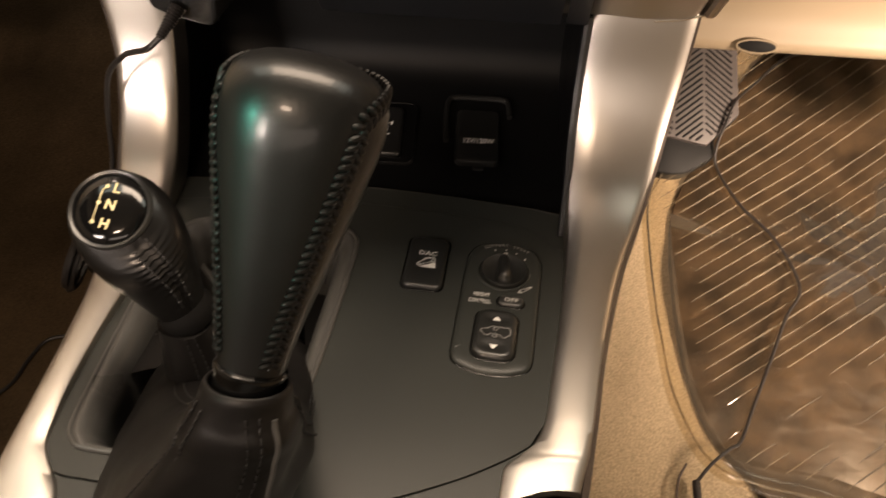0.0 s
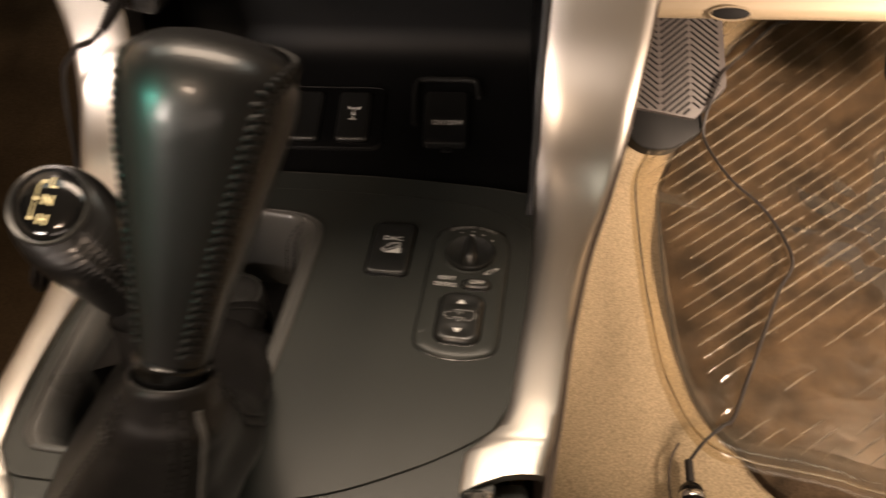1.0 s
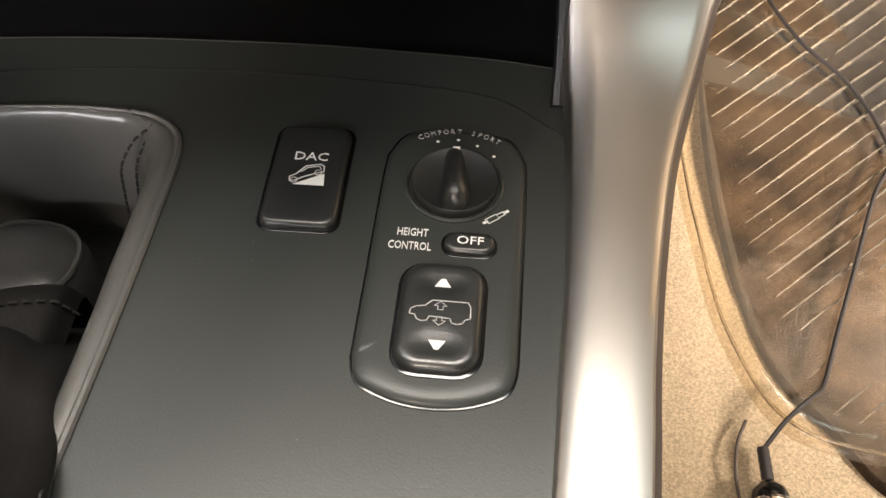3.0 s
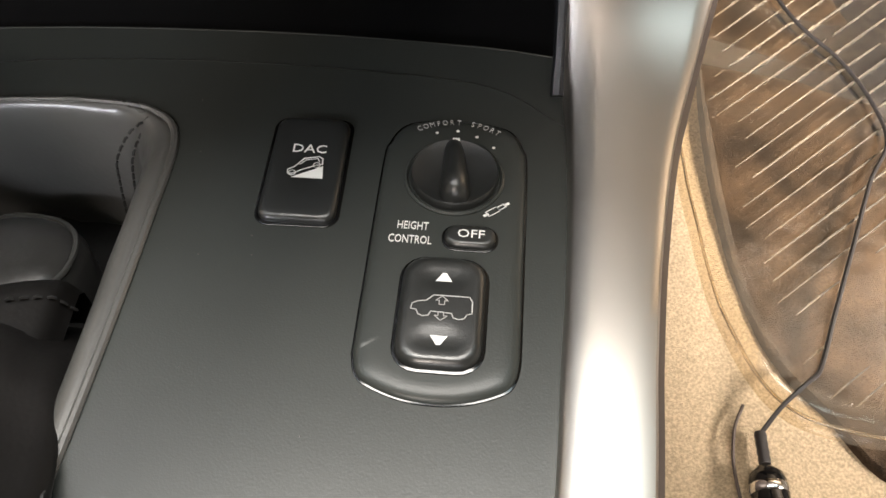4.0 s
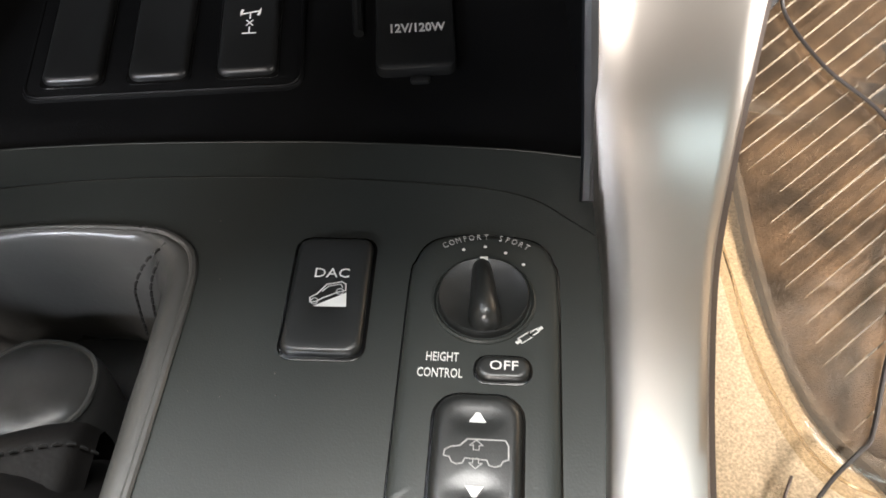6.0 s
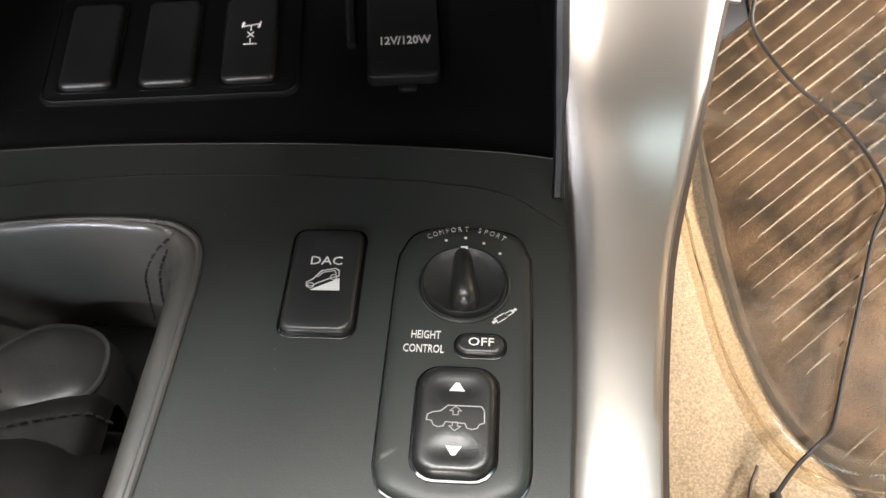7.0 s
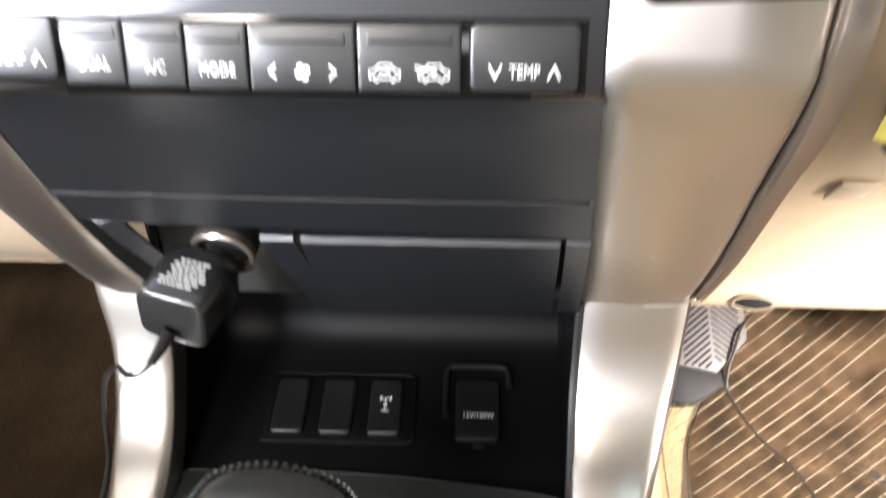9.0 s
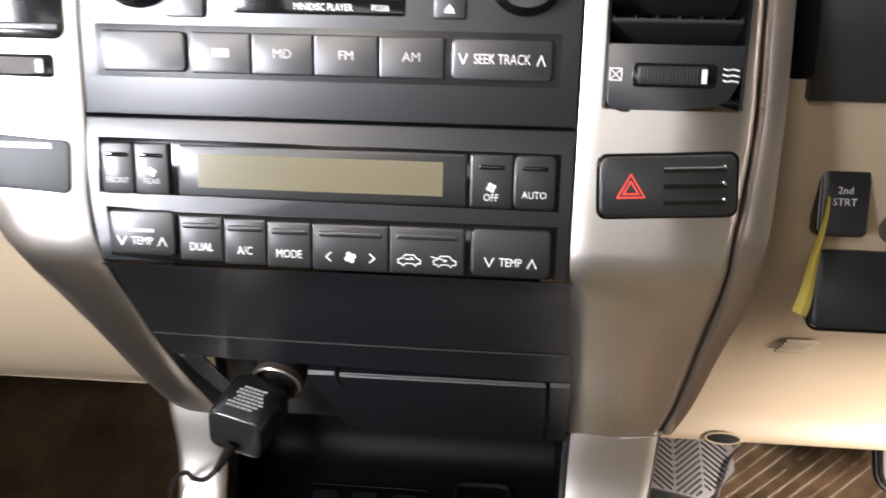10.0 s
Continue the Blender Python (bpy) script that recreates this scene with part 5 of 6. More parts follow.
part("symbol", joined(print_shape([(-0.0023, 0.0), (0.0023, 0.0), (0.0, 0.0026)], dash(0.0034, 0.1822, 0.0028)), print_shape([(-0.0023, -0.0013), (0.0023, -0.0013), (0.0023, -0.0005), (-0.0023, -0.0005)], dash(0.0034, 0.1822, 0.0028))), WHITE, ej)
dash_button("button", -0.1330, -0.1138, 0.1764, 0.1960, 0.0028, radio, FASCIA, 0.0020)
for x in (-0.1463, 0.0386):
    k = part("volume_knob" if x < 0 else "tuning_knob", lathe([(0.0185, 0.0), (0.0182, 0.004), (0.0170, 0.0055), (0.0160, 0.014), (0.0150, 0.0160), (0.0001, 0.0165)], dash(x, 0.1985, 0.0), 40), PIANO, radio, "round glossy black knob")

climate = thing("climate_control", (-0.055, 0.37, 0.57), "charcoal climate control unit with unlit display", "control panel")
plate("faceplate", [(0.0652, 0.0545), (0.0650, 0.1281), (-0.1768, 0.1281), (-0.1778, 0.1000), (-0.1770, 0.0800), (-0.1745, 0.0640), (-0.1728, 0.0545)], 0.0, climate, FASCIA, 0.0012)
part("groove", slab([(0.0588, 0.0545), (0.0588, 0.0812), (-0.1300, 0.0812), (-0.1690, 0.0830), (-0.1675, 0.0575), (-0.13, 0.0545)], 0.0002, DASH, 0.0001, -0.002), PIANO, climate)
part("groove", slab([(0.0588, 0.0886), (0.0588, 0.1168), (-0.1712, 0.1180), (-0.1722, 0.0900)], 0.0003, DASH, 0.0001, -0.002), PIANO, climate)
screen = dash_button("display_window", -0.1304, 0.0138, 0.0897, 0.1155, 0.0012, climate, DASH_BUTTON, 0.0018, "black display surround")
part("display", box(0.1222, 0.0168, 0.0004, dash(-0.0590, 0.1029, 0.0011)), LCD, screen, "unlit tan display")
for x0, x1, word in ((-0.1692, -0.1524, "FRONT"), (-0.1518, -0.1345, "REAR"), (0.0154, 0.0360, "OFF"), (0.0365, 0.0566, "AUTO")):
    b = dash_button("button", x0, x1, 0.0900, 0.1158, 0.0030, climate, DASH_BUTTON, 0.0008 if word in ("REAR", "OFF") else 0.0030)
    xm = (x0 + x1) / 2
    letters("lettering", word, 0.0042 if xm < 0 else 0.0050, dash(xm, 0.0968 if xm < 0 or word == "AUTO" else 0.0950, 0.0031), WHITE if xm > 0 else GREYPRINT, b, bold=-0.00002, wide=0.86)
    part("indicator", slab(rounded(0.0125, 0.0022, 0.0008), 0.0034, dash(xm, 0.1098, 0.0), 0.0003, 0.002), PIANO, b, "dark indicator bar")
for xm, s in ((0.0257, 0.1000), (-0.1430, 0.1015)):
    fan = []
    for k in range(4):
        a = radians(90 * k + 20)
        fan.append(print_shape([(0.0014 * math.cos(a) + 0.0011 * math.cos(q), 0.0014 * math.sin(a) + 0.0011 * math.sin(q)) for q in np.linspace(0, 6.28, 9)[:-1]], dash(xm, s, 0.0031)))
    part("fan_symbol", joined(*fan), WHITE if xm > 0 else GREYPRINT, climate, "fan symbol")
ROW = ((-0.1668, -0.1325, 0.0590, 0.0818, "TEMP"), (-0.1302, -0.1078, 0.0572, 0.0803, "DUAL"), (-0.1074, -0.0856, 0.0562, 0.0797, "A/C"), (-0.0852, -0.0628, 0.0555, 0.0791, "MODE"), (-0.0623, -0.0238, 0.0552, 0.0789, "fan"), (-0.0233, 0.0140, 0.0553, 0.0792, "cars"), (0.0170, 0.0560, 0.0558, 0.0796, "TEMP"))
for i, (x0, x1, s0, s1, word) in enumerate(ROW):
    b = dash_button("button", x0, x1, s0, s1, 0.0034, climate, DASH_BUTTON, 0.0030 if i in (0, 6) else 0.0008, edge=0.0011)
    xm, low = (x0 + x1) / 2, s0 + 0.0072
    at = dash(xm, low, 0.0035)
    if word in ("TEMP", "DUAL", "A/C", "MODE"):
        letters("lettering", word, 0.0060, at, WHITE, b, "white word", bold=-0.00002, wide=0.78)
    if word in ("DUAL", "A/C", "MODE", "fan", "cars"):
        part("indicator", slab(rounded((x1 - x0) * 0.82, 0.0030, 0.0010), 0.0042, dash(xm, s1 - 0.0050, 0.0), 0.0008, 0.002), DASH_BUTTON, b, "ridge with dark indicator lamps")
    if word == "TEMP":
        for s, x in ((-1, -0.0105), (1, 0.0105)):
            part("chevron", print_line([(x - 0.0021, -s * 0.0021), (x, s * 0.0021), (x + 0.0021, -s * 0.0021)], 0.0006, at), WHITE, b)
        if i == 0:
            part("lettering", print_line([(-0.0055, 0.0056), (0.0055, 0.0056)], 0.0018, at), GREYPRINT, b, "small unreadable print")
    if word == "fan":
        for s in (1, -1):
            part("chevron", print_line([(s * 0.0098, 0.0022), (s * 0.0122, 0.0), (s * 0.0098, -0.0022)], 0.0006, at), WHITE, b)
        blades = []
        for k in range(4):
            a = radians(90 * k + 25)
            blades.append(print_shape([(0.0017 * math.cos(a) + 0.0013 * math.cos(q), 0.0017 * math.sin(a) + 0.0013 * math.sin(q)) for q in np.linspace(0, 6.28, 9)[:-1]], at))
        part("fan_symbol", joined(*blades), WHITE, b, "white fan symbol")
    if word == "cars":
        for x in (-0.0088, 0.0088):
            cm = at @ Matrix.Translation((x, 0, 0))
            lines = [print_line([(-0.0054, -0.0018), (-0.0056, 0.0002), (-0.0036, 0.0008), (-0.0020, 0.0026), (0.0022, 0.0026), (0.0038, 0.0008), (0.0056, 0.0002), (0.0054, -0.0018), (0.0040, -0.0018), (0.0030, -0.0030), (0.0018, -0.0018), (-0.0018, -0.0018), (-0.0030, -0.0030), (-0.0040, -0.0018)], 0.0005, cm, True)]
            lines.append(print_line([(-0.0020, 0.0004), (0.0020, 0.0004), (0.0008, 0.0014)], 0.0005, cm) if x < 0 else print_line([(-0.0066, 0.0020), (0.0010, 0.0004), (-0.0004, -0.0002)], 0.0005, cm))
            part("symbol", joined(*lines), WHITE, b, "white air recirculation symbol")

# ---- hazard switch ----
hazard = thing("hazard_switch", (0.109, 0.37, 0.62), "black hazard switch with red triangle and three grooves", "switch")
hz_m = dash(0.1092, 0.1037, 0.0) @ pose(0, 0, 0, 0, 0, 3.2)
part("surround", slab(rounded(0.0668, 0.0318, 0.0050), 0.0012, hz_m, 0.0005, -0.012), PIANO, hazard)
hb = part("button", slab(rounded(0.0640, 0.0290, 0.0042), 0.0036, hz_m, 0.0014, -0.004), DASH_BUTTON, hazard)
for sz, w in ((0.0074, 0.0008), (0.0040, 0.0008)):
    tri_m = hz_m @ Matrix.Translation((-0.0172, -0.0012, 0.0037))
    part("triangle", print_line([(sz * math.cos(a), sz * math.sin(a)) for a in (math.pi / 2, math.pi * 7 / 6, math.pi * 11 / 6)], w, tri_m, True), RED, hb, "red warning triangle")
for s in (0.0078, 0.0, -0.0078):
    part("groove", tube([hz_m @ Vector((-0.0020, s, 0.0034)), hz_m @ Vector((0.0270, s, 0.0034))], 0.0014, 8), PIANO, hb, "raised gloss ridge")
    part("lamp", lathe([(0.0009, 0.0), (0.0009, 0.0012), (0.0001, 0.0016)], hz_m @ Matrix.Translation((0.0262, s + 0.0014, 0.0036)), 10), CHROME, hb)

# ---- air vents ----


def air_vent(x0, x1, group):
    w, xm = x1 - x0, (x0 + x1) / 2
    t = thing("air_vent", (xm, 0.38, 0.68), "black dashboard air vent with slats and thumbwheel", "air vent", group)
    part("housing", joined(box(w + 0.002, 0.1220, 0.002, dash(xm, 0.2010, -0.045)), box(0.0016, 0.122, 0.046, dash(x0, 0.2010, -0.045)), box(0.0016, 0.122, 0.046, dash(x1, 0.2010, -0.045)), box(w, 0.0016, 0.046, dash(xm, 0.2610, -0.045))), PIANO, t)
    for k in range(5):
        s = 0.1735 + 0.0178 * k
        part("slat", slab(rounded(w - 0.003, 0.0300, 0.0010), 0.0016, dash(xm, s, -0.014) @ pose(0, 0, 0, 62, 0, 0), 0.0006), DASH_BUTTON, t)
    for k in range(6):
        part("vane", box(0.0012, 0.095, 0.016, dash(x0 + w * (k + 0.5) / 6, 0.213, -0.043)), DASH_BUTTON, t)
    out = [(x0 + 0.0004, 0.1692), (x0 + 0.0008, 0.1440), (x0 + 0.0024, 0.1400), (x0 + 0.009, 0.1376), (x0 + w * 0.5, 0.1386), (x1 - 0.012, 0.1412), (x1 - 0.0055, 0.1450), (x1 - 0.0012, 0.1530), (x1 - 0.0004, 0.1692)]
    part("lower_plate", slab(out[::-1], 0.0004, DASH, 0.0006, -0.02), FASCIA, t)
    part("wheel_slot", slab(rounded(0.0386, 0.0112, 0.0022), 0.0008, dash(xm + 0.0002, 0.1552, 0.0), 0.0003, -0.002), PIANO, t)
    wheel = part("thumbwheel", box(0.0320, 0.0084, 0.0030, dash(xm - 0.001, 0.1552, 0.0), 0.0010), DASH_BUTTON, t)
    for k in range(17):
        part("ridge", box(0.0008, 0.0080, 0.0009, dash(xm - 0.0155 + 0.0016 * k, 0.1552, 0.0027)), DASH_BUTTON, wheel)
    part("mark", box(0.0022, 0.0064, 0.0010, dash(xm + 0.0132, 0.1552, 0.0027)), WHITE, wheel, "white position mark")
    m = dash(x0 + 0.0048, 0.1552, 0.0005)
    q = [(-0.0027, -0.0027), (0.0027, -0.0027), (0.0027, 0.0027), (-0.0027, 0.0027)]
    part("shut_symbol", joined(print_line(q, 0.0005, m, True), print_line([q[0], q[2]], 0.0004, m), print_line([q[1], q[3]], 0.0004, m)), WHITE, t, "white crossed box")
    m = dash(x1 - 0.0058, 0.1558, 0.0005)
    part("open_symbol", joined(*[print_line([(-0.0034, s + 0.0004), (-0.0016, s - 0.0002), (0.0006, s + 0.0003), (0.0034, s - 0.0002)], 0.0006, m) for s in (0.0026, 0.0, -0.0026)]), WHITE, t, "white airflow lines")
    return t


air_vent(0.0768, 0.1400, "dashboard vents")


def passenger_vent():
    t = thing("air_vent", (-0.215, 0.38, 0.68), "black dashboard air vent of the passenger side", "air vent", "dashboard vents")
    part("housing", slab(rounded(0.066, 0.100, 0.006), 0.0015, dash(-0.2172, 0.2145, 0.0), 0.0006, -0.01), PIANO, t)
    for k in range(5):
        part("slat", box(0.0630, 0.0040, 0.0030, dash(-0.2172, 0.1705 + 0.0178 * k, 0.0008), 0.001), FASCIA, t)
    part("wheel_slot", slab(rounded(0.0386, 0.0112, 0.0022), 0.0014, dash(-0.2100, 0.1518, 0.0), 0.0003, -0.002), PIANO, t)
    wheel = part("thumbwheel", box(0.0320, 0.0080, 0.0030, dash(-0.2105, 0.1518, 0.0004), 0.0010), GREYPAD, t)
    for k in range(15):
        part("ridge", box(0.0008, 0.0076, 0.0009, dash(-0.2240 + 0.0016 * k, 0.1518, 0.0031)), GREYPAD, wheel)
    part("mark", box(0.0028, 0.0062, 0.0010, dash(-0.1966, 0.1518, 0.0031)), WHITE, wheel)


passenger_vent()

bag = thing("indicator_panel", (-0.22, 0.37, 0.62), "glossy dark indicator panel in the silver trim", "indicator")
part("window", slab(rounded(0.070, 0.0270, 0.0035), 0.0022, dash(-0.2210, 0.1040, 0.0) @ pose(0, 0, 0, 0, 0, -3.5), 0.0010, -0.004), SMOKED, bag)
part("print", print_line([(-0.0120, 0.0), (0.0120, 0.0)], 0.0030, dash(-0.2080, 0.1128, 0.0024)), GREYPRINT, bag, "unreadable pale print")

# ---- driver's side: switches, tape, grille, pedals ----
second = thing("second_start_switch", (0.2225, 0.444, 0.59), "black switch for second gear start in the knee panel", "switch")
sm2 = pose(0.2190, 0.4402, 0.5950, 74, 0, 0)
part("surround", slab(rounded(0.0272, 0.0455, 0.0035), 0.0012, sm2, 0.0006, -0.010), PIANO, second)
sb = part("button", slab(rounded(0.0256, 0.0438, 0.0034), 0.0030, sm2, 0.0014, -0.003), DASH_BUTTON, second)
letters("lettering", "2nd", 0.0056, sm2 @ Matrix.Translation((-0.0002, 0.0030, 0.0031)), GREYPRINT, sb, bold=-0.00002)
letters("lettering", "STRT", 0.0058, sm2 @ Matrix.Translation((-0.0002, -0.0035, 0.0031)), GREYPRINT, sb, bold=-0.00002)
lid = thing("fuse_box_cover", (0.26, 0.45, 0.535), "black cover plate in the beige knee panel", "cover")
part("cover", slab(rounded(0.110, 0.0470, 0.0055), 0.0050, pose(0.2690, 0.4475, 0.5345, 72, 0, 0), 0.0020, -0.010), DASH_BUTTON, lid)
part("frame", tube([pose(0.2690, 0.4475, 0.5345, 72, 0, 0) @ Vector((x, y, 0.0010)) for x, y in rounded(0.1125, 0.0495, 0.0065)], 0.0010, 6, loop=True), PIANO, lid, "thin black surround")
ign = thing("ignition_bezel", (0.2535, 0.43, 0.578), "grey round bezel beside the switch", "bezel")
part("bezel", lathe([(0.0110, -0.02), (0.0110, 0.004), (0.0095, 0.007), (0.0070, 0.005), (0.0001, 0.004)], pose(0.2560, 0.4330, 0.5780, 78, 0, 0), 32), GREYPAD, ign)
tape = thing("yellow_tape", (0.211, 0.43, 0.55), "strip of yellow tape hanging from the switch", "tape")
rows = []
for i in range(13):
    k = i / 12
    zc, xc = 0.597 - 0.072 * k, 0.2092 - 0.0040 * k + 0.0006 * math.sin(9 * k)
    w = 0.0006 + 0.0036 * min(1, k * 1.1)
    rows.append([(xc - w, 0.4335 - 0.004 * math.sin(3 * k) + 0.0015, zc), (xc, 0.4322 - 0.004 * math.sin(3 * k), zc - 0.001), (xc + w, 0.4335 - 0.004 * math.sin(3 * k) + 0.001, zc - 0.0035 * k)])
bm = loft(rows, caps=False, closed=False)
made = bmesh.ops.extrude_face_region(bm, geom=bm.faces[:])
bmesh.ops.translate(bm, verts=[v for v in made["geom"] if isinstance(v, bmesh.types.BMVert)], vec=(0, 0.0003, 0))
part("strip", bm, YELLOW, tape)
for k in range(5):
    slot_m = pose(0.2425 - 0.0003 * k, 0.5200 + 0.0034 * k, 0.4575 - 0.0038 * k, 48, 0, 0)
    part("vent_slot", box(0.0225, 0.0022, 0.0015, slot_m @ Matrix.Translation((0, -0.0014, 0)), 0.0003), PIANO, knee, "dark slot of a small grille")
    part("vent_rib", box(0.0225, 0.0028, 0.0018, slot_m @ Matrix.Translation((0, -0.0014, 0.0024)), 0.0007), BEIGE, knee)
hole_m = frame_along((0.2110, 0.5532, 0.3472), (-0.10, -0.90, 0.30))
oval = [(0.0130 * math.cos(a), 0.0042 * math.sin(a)) for a in np.linspace(0, 2 * math.pi, 33)[:-1]]
part("screw_recess", slab(oval, 0.0012, hole_m, 0.0004, -0.004), RUBBER, knee, "dark oval fixing hole")
part("recess_rim", tube([hole_m @ Vector((x * 1.03, y * 1.06, 0.0008)) for x, y in oval], 0.0008, 6, loop=True), BEIGE, knee)
hood = thing("instrument_hood", (0.45, 0.42, 0.66), "black surround of the instruments", "dash panel")
part("hood", slab([(0.1870, 0.6500), (0.80, 0.6480), (0.80, 0.80), (0.1840, 0.80), (0.1830, 0.70)], 0.02, Matrix(((1, 0, 0, 0), (0, 0, -1, 0.446), (0, 1, 0, 0), (0, 0, 0, 1))), 0.004, -0.2), DASH_BUTTON, hood)
part("column_shroud", tube([(0.268, 0.40, 0.73), (0.30, 0.33, 0.74), (0.33, 0.25, 0.75)], 0.045, 24), PIANO, hood)


def pedal():
    t = thing("brake_pedal", (0.43, 0.67, 0.24), "grey ribbed rubber brake pedal pad", "pedal")
    m = pose(0.436, 0.668, 0.262, 58, 0, 0)
    pad = part("pad", slab(rounded(0.094, 0.078, 0.020), 0.010, m, 0.003), GREYPAD, t)
    part("plate", slab(rounded(0.100, 0.084, 0.022), 0.002, m, 0.0005, -0.006), RUBBER, t)
    for i in range(5):
        for j in range(4):
            part("stud", tube([m @ Vector((-0.032 + 0.016 * i, -0.024 + 0.016 * j, 0.0105)), m @ Vector((-0.032 + 0.016 * i + 0.008 * (1 if (i + j) % 2 else -1), -0.017 + 0.016 * j, 0.0105))], 0.0018, 6), RUBBER, pad)
    part("arm", tube([(0.436, 0.676, 0.266), (0.436, 0.76, 0.36), (0.436, 0.82, 0.50)], 0.009, 10), RUBBER, t)


pedal()


def footrest():
    t = thing("footrest", (0.24, 0.76, 0.13), "grey ribbed plastic footrest on a black wedge", "footrest")
    o = Vector((0.19, 0.71, 0.158))
    ang = math.degrees(math.atan(0.7))
    m = pose(o.x, o.y, o.z, ang, 0, 0)
    outline = FOOT_OUTLINE
    part("block", slab(outline, 0.0, m, 0.004, -0.05), RUBBER, t)
    toe = [(-0.0007, -0.015), (0.0053, -0.0255), (0.0172, -0.033), (0.0394, -0.0334), (0.0600, -0.0215), (0.0720, -0.0080), (0.06, 0.03), (0.0, 0.03)]
    part("toe", slab([(p.x, p.y) for p in smooth_path([(x, y, 0) for x, y in toe + toe[:1]], 3)[:-1]], -0.0010, m, 0.004, -0.05), RUBBER, t, "rounded black toe of the wedge")
    pad = part("pad", slab([(x * 0.985 + 0.0006, y * 0.985 + 0.0006) for x, y in outline], 0.0040, m, 0.0015, -0.001), GREYPAD, t)
    for k in range(3):
        x0, x1 = 0.003 + 0.029 * k, 0.029 + 0.029 * k
        for i in range(30):
            y = -0.03 + 0.0066 * i
            a, b = (x0, y + 0.022), (x1, y)
            if k == 1:
                a, b = (x0, y), (x1, y + 0.022)
            line = [Vector((a[0] + (b[0] - a[0]) * f / 12, a[1] + (b[1] - a[1]) * f / 12, 0.0040)) for f in range(13)]
            line = [p for p in line if inside(p.x * 1.03 - 0.001, p.y * 1.02 - 0.002, outline)]
            if len(line) > 3:
                part("ridge", tube([m @ line[0], m @ line[-1]], 0.0011, 6), RUBBER, pad)


def inside(x, y, poly):
    hit = False
    for (ax, ay), (bx, by) in zip(poly, poly[1:] + poly[:1]):
        if (ay > y) != (by > y) and x < (bx - ax) * (y - ay) / (by - ay) + ax:
            hit = not hit
    return hit


FOOT_OUTLINE = [(0.004, 0.006), (0.0625, -0.005), (0.0945, 0.029), (0.093, 0.17), (-0.02, 0.17), (-0.006, 0.02)]
footrest()

# ---- floor mats and the lead ----


def carpet_mat(name, label, outline, mat):
    """A thick carpet mat with a rolled edge that follows the floor."""
    edge = [(p.x, p.y) for p in smooth_path([(x, y, 0) for x, y in outline + outline[:1]], 4)[:-1]]
    n = len(edge)
    cx, cy = sum(p[0] for p in edge) / n, sum(p[1] for p in edge) / n
    rings = []
    for k, h in ((1.0, -0.004), (1.0, 0.001), (0.99, 0.0035), (0.97, 0.0042), *((0.94 - 0.04 * i, 0.0040) for i in range(23)), (0.002, 0.0040)):
        rings.append([(cx + (x - cx) * k, cy + (y - cy) * k, floor_z(cy + (y - cy) * k) - 0.001 + h + 0.0012 * noise.noise((x * k * 30, y * k * 30, 2))) for x, y in edge])
    t = thing(name, (cx, cy, floor_z(cy)), label, "floor mat")
    part("mat", loft(rings, caps=False), mat, t)


carpet_mat("carpet_mat", "brown loop carpet mat under the clear vinyl", [(0.25, 0.715), (0.222, 0.66), (0.214, 0.60), (0.213, 0.52), (0.219, 0.46), (0.232, 0.425), (0.25, 0.400), (0.27, 0.365), (0.31, 0.345), (0.40, 0.335), (0.55, 0.335), (0.62, 0.40), (0.62, 0.76), (0.55, 0.845), (0.42, 0.855), (0.33, 0.825), (0.280, 0.770)], DRIVER_MAT)



def mat_height(x, y):
    return floor_z(y) + 0.013 + 0.002 * noise.noise((x * 9, y * 9, 0.0))


MAT = [(0.236, 0.735), (0.205, 0.682), (0.192, 0.655), (0.189, 0.61), (0.189, 0.56), (0.191, 0.515), (0.195, 0.466), (0.203, 0.432), (0.214, 0.406), (0.230, 0.389), (0.256, 0.379), (0.30, 0.370), (0.36, 0.352), (0.46, 0.345), (0.56, 0.35), (0.60, 0.39), (0.61, 0.5), (0.60, 0.78), (0.55, 0.86), (0.42, 0.87), (0.325, 0.845), (0.268, 0.785)]


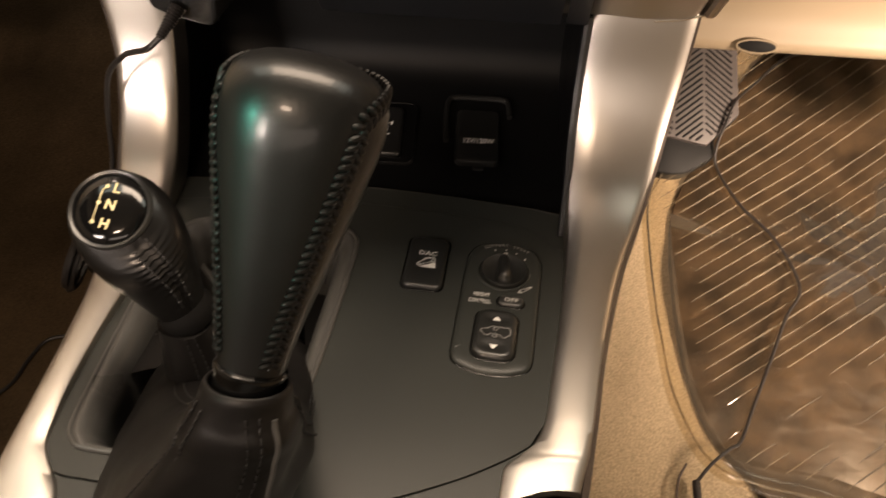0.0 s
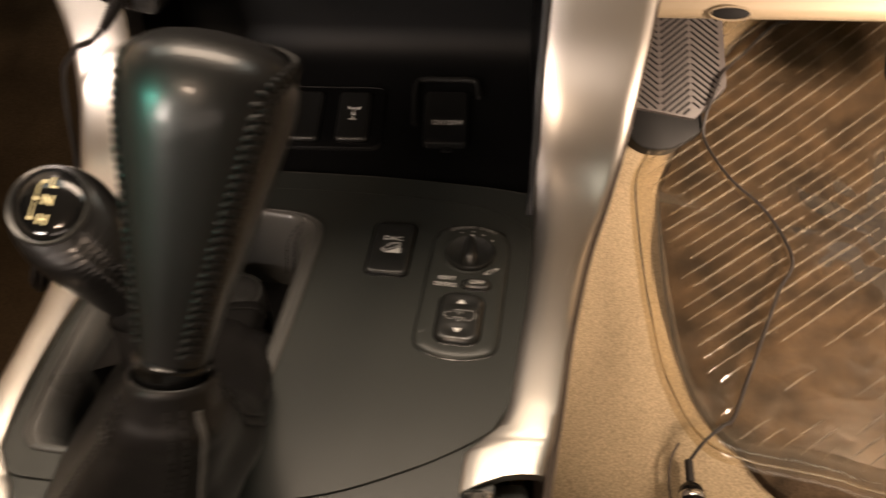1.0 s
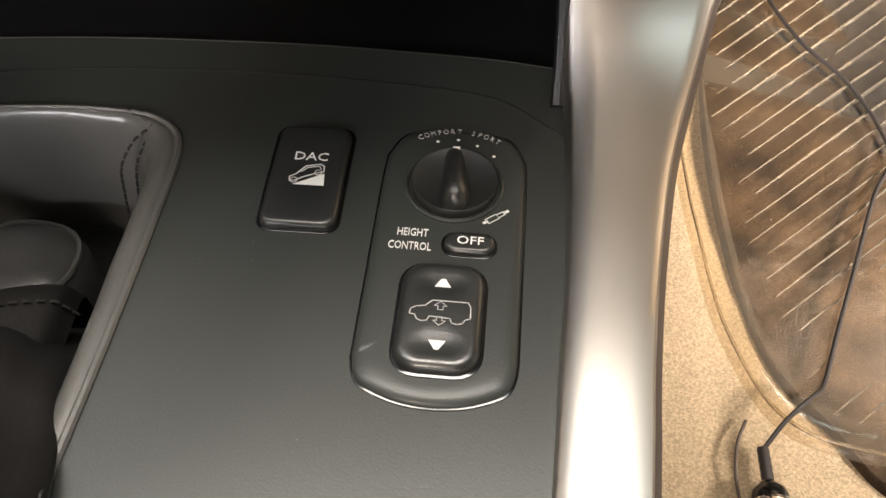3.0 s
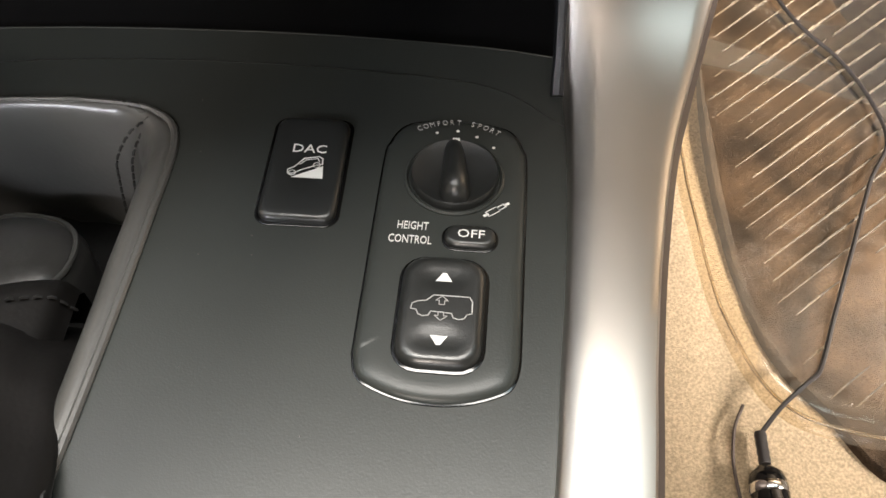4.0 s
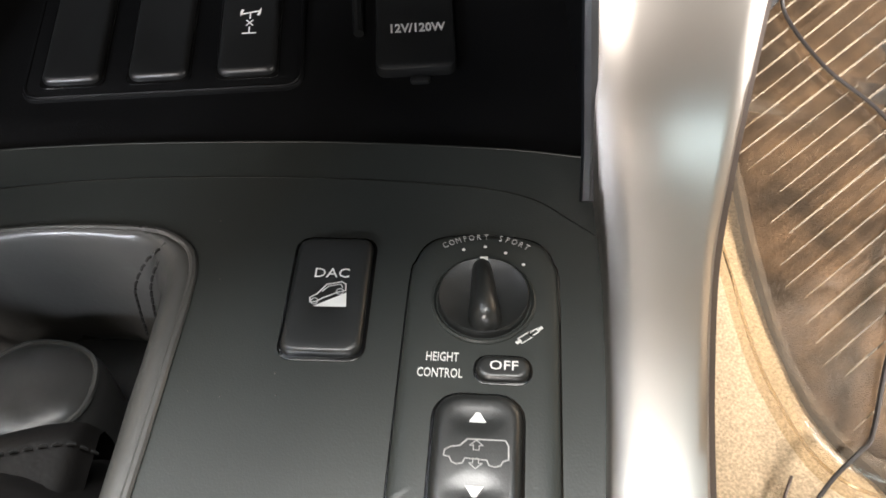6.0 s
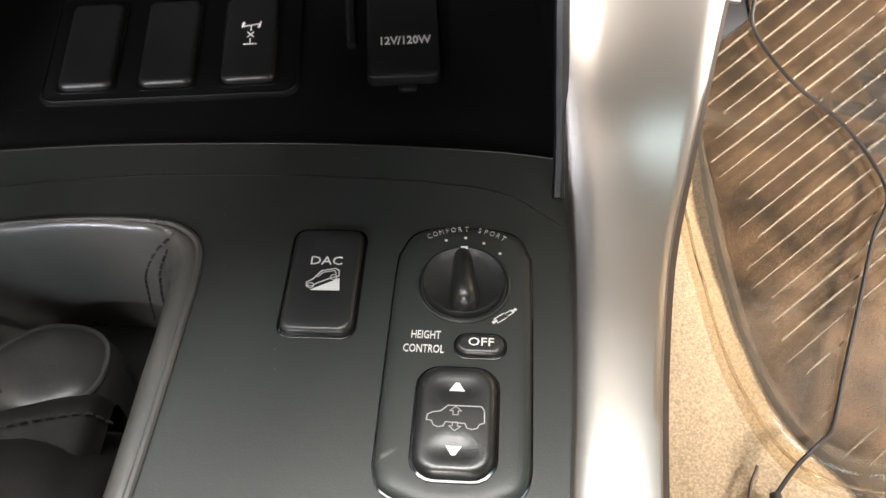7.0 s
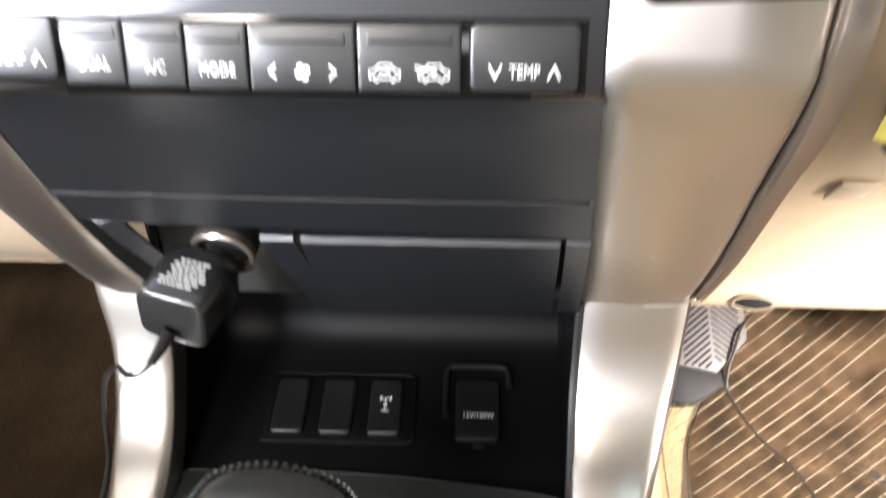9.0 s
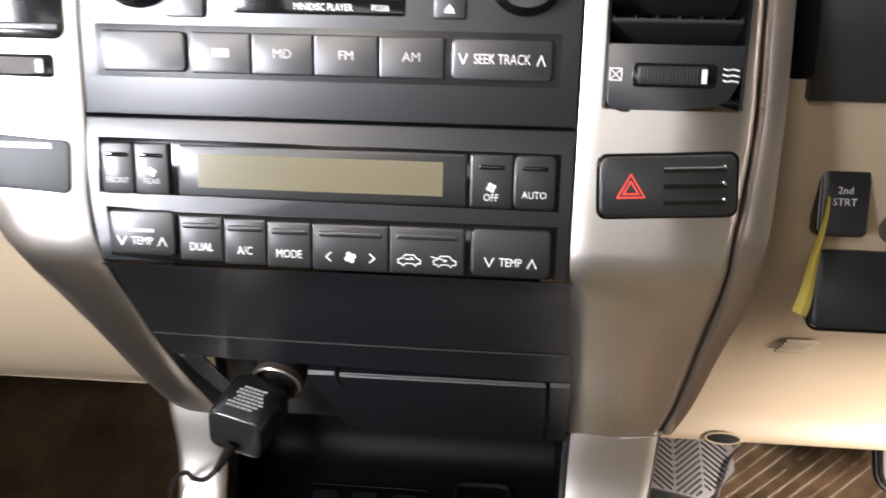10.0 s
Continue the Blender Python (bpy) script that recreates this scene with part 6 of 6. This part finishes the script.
def clear_mat():
    t = thing("clear_floor_mat", (0.38, 0.55, 0.09), "clear ribbed vinyl cover sheet over the carpet", "floor mat")
    edge = [(p.x, p.y) for p in smooth_path([(x, y, 0) for x, y in MAT + MAT[:1]], 4)[:-1]]
    cx, cy = 0.40, 0.60
    rings = []
    for inset, h in ((0.0, 0.001), (0.004, 0.006), (0.012, 0.0095), (0.025, 0.008), (0.06, 0.006), (0.09, 0.006), (0.12, 0.006), (0.15, 0.006), (0.18, 0.006)):
        ringv = []
        for x, y in edge:
            d = math.hypot(x - cx, y - cy)
            k = max(0.0, 1 - inset / d)
            px, py = cx + (x - cx) * k, cy + (y - cy) * k
            ringv.append((px, py, mat_height(px, py) - 0.008 + h + 0.0015 * noise.noise((px * 40, py * 40, 5))))
        rings.append(ringv)
    for k in (0.9, 0.8, 0.7, 0.6, 0.5, 0.4, 0.3, 0.2, 0.1, 0.02):
        ringv = []
        for px, py, _ in rings[8]:
            qx, qy = cx + (px - cx) * k, cy + (py - cy) * k
            ringv.append((qx, qy, mat_height(qx, qy) - 0.002 + 0.0015 * noise.noise((qx * 40, qy * 40, 5))))
        rings.append(ringv)
    part("sheet", loft(rings[3:], caps=False), CLEAR, t).visible_shadow = False
    border = part("border", loft(rings[:4], caps=False), CLEAR_EDGE, t, "thick smooth clear vinyl edge")
    border.visible_shadow = False
    bead = part("bead", tube([(x, y, z + 0.0015) for x, y, z in rings[1]], 0.0011, 6, loop=True), CLEAR_EDGE, border, "thin raised bead along the edge")
    bead.visible_shadow = False
    rng = random.Random(7)
    d = Vector((0.128, 0.088)).normalized()
    nrm = Vector((-d.y, d.x))
    for i in range(-30, 33):
        p0 = Vector((0.30, 0.56)) + nrm * (i * 0.0112)
        jitter = rng.uniform(-0.008, 0.012)
        run = []
        for k in range(-80, 81):
            p = p0 + d * (k * 0.004)
            run.append(p if inside(p.x, p.y, MAT) and inside(p.x - max(0.004, min(0.034, 0.034 - 0.30 * (p.y - 0.57)) + jitter), p.y, MAT) and inside(p.x, p.y - 0.018, MAT) and p.x < 0.57 else None)
        seg = [p for p in run if p is not None]
        cut = 0
        while cut < len(seg) - 8:
            low = seg[cut].y < 0.44 + 0.02 * math.sin(9 * seg[cut].x)
            n = rng.randint(5, 13) if low else rng.randint(24, 90)
            piece = seg[cut:cut + n]
            cut += n + (rng.randint(3, 14) if low else rng.choice((0, 0, 1, 3)))
            if len(piece) > 4 and rng.random() < (0.6 if low else 0.97):
                thick = rng.uniform(0.0004, 0.0007) if low else rng.uniform(0.0005, 0.0009)
                high = rng.uniform(-0.0015, -0.0007)
                part("rib", tube([(p.x, p.y, mat_height(p.x, p.y) + high + 0.0015 * math.sin(math.pi * min(1, q / (len(piece) - 1)))) for q, p in enumerate(piece)], lambda u, r=thick: r * (0.35 + 0.65 * math.sin(math.pi * (0.04 + 0.92 * u)) ** 0.5), 6), RIB, t)


clear_mat()

lead = thing("charging_lead", (0.28, 0.55, 0.09), "thin black lead snaking over the clear mat", "cable")
run = [(0.42, 0.850, 0.30), (0.363, 0.8150, 0.2120), (0.3438, 0.8070, 0.2040), (0.3274, 0.7950, 0.1970), (0.3076, 0.7760, 0.1880), (0.2800, 0.7410, 0.1870), (0.2690, 0.7190, 0.1740), (0.2620, 0.7050, 0.1600), (0.263, 0.692, 0.1425), (0.281, 0.654, 0.129), (0.306, 0.622, 0.1203), (0.319, 0.59, 0.113), (0.321, 0.562, 0.1072), (0.304, 0.535, 0.1017), (0.283, 0.492, 0.0934), (0.262, 0.45, 0.0864), (0.246, 0.418, 0.0825), (0.234, 0.407, 0.0865), (0.220, 0.397, 0.0800), (0.2088, 0.3862, 0.0700)]
part("lead", tube(smooth_path(run, 8), 0.00135, 8), CORD, lead)
part("plug_neck", lathe([(0.0030 + 0.0003 * (i % 2), 0.0022 * i) for i in range(9)], frame_along((0.2086, 0.3870, 0.0698), (-0.08, -0.98, -0.03)), 14), CORD, lead, "ribbed black cable neck")
part("plug", lathe([(0.0040, 0.0), (0.0085, 0.004), (0.0095, 0.008), (0.0098, 0.030), (0.0098, 0.055), (0.0060, 0.060)], frame_along((0.2066, 0.3680, 0.0690), (-0.06, -0.99, 0.0)), 24), PIANO, lead, "black plug")
part("plug_ring", lathe([(0.0100, 0.010), (0.0104, 0.011), (0.0104, 0.014), (0.0100, 0.015)], frame_along((0.2066, 0.3680, 0.0690), (-0.06, -0.99, 0.0)), 24), CHROME, lead, "chrome ring on the plug")
thin = thing("thin_lead", (0.19, 0.37, 0.07), "thin dark lead running along the carpet", "cable")
part("lead", tube(smooth_path([(0.205, 0.405, 0.066), (0.196, 0.388, 0.066), (0.192, 0.360, 0.064), (0.195, 0.30, 0.064), (0.21, 0.24, 0.064)], 6), 0.0010, 6), STRIP, thin)

# light scratches on the silver panel
SCRATCHES = [[(0.1057, -0.0471), (0.1076, -0.0514)], [(0.1137, -0.0677), (0.1162, -0.073)], [(0.1194, 0.022), (0.1207, 0.0197)], [(0.1207, 0.0372), (0.1226, 0.0345)]]
panel_m = Matrix(((1, 0, 0, 0), (0, -0.483, -0.876, 0.400), (0, 0.876, -0.483, 0.509), (0, 0, 0, 1)))
part("scratch", joined(*[print_line(p, 0.0005, panel_m @ Matrix.Translation((0, 0, 0.0008))) for p in SCRATCHES]), WHITE, centre, "small pale scratches")
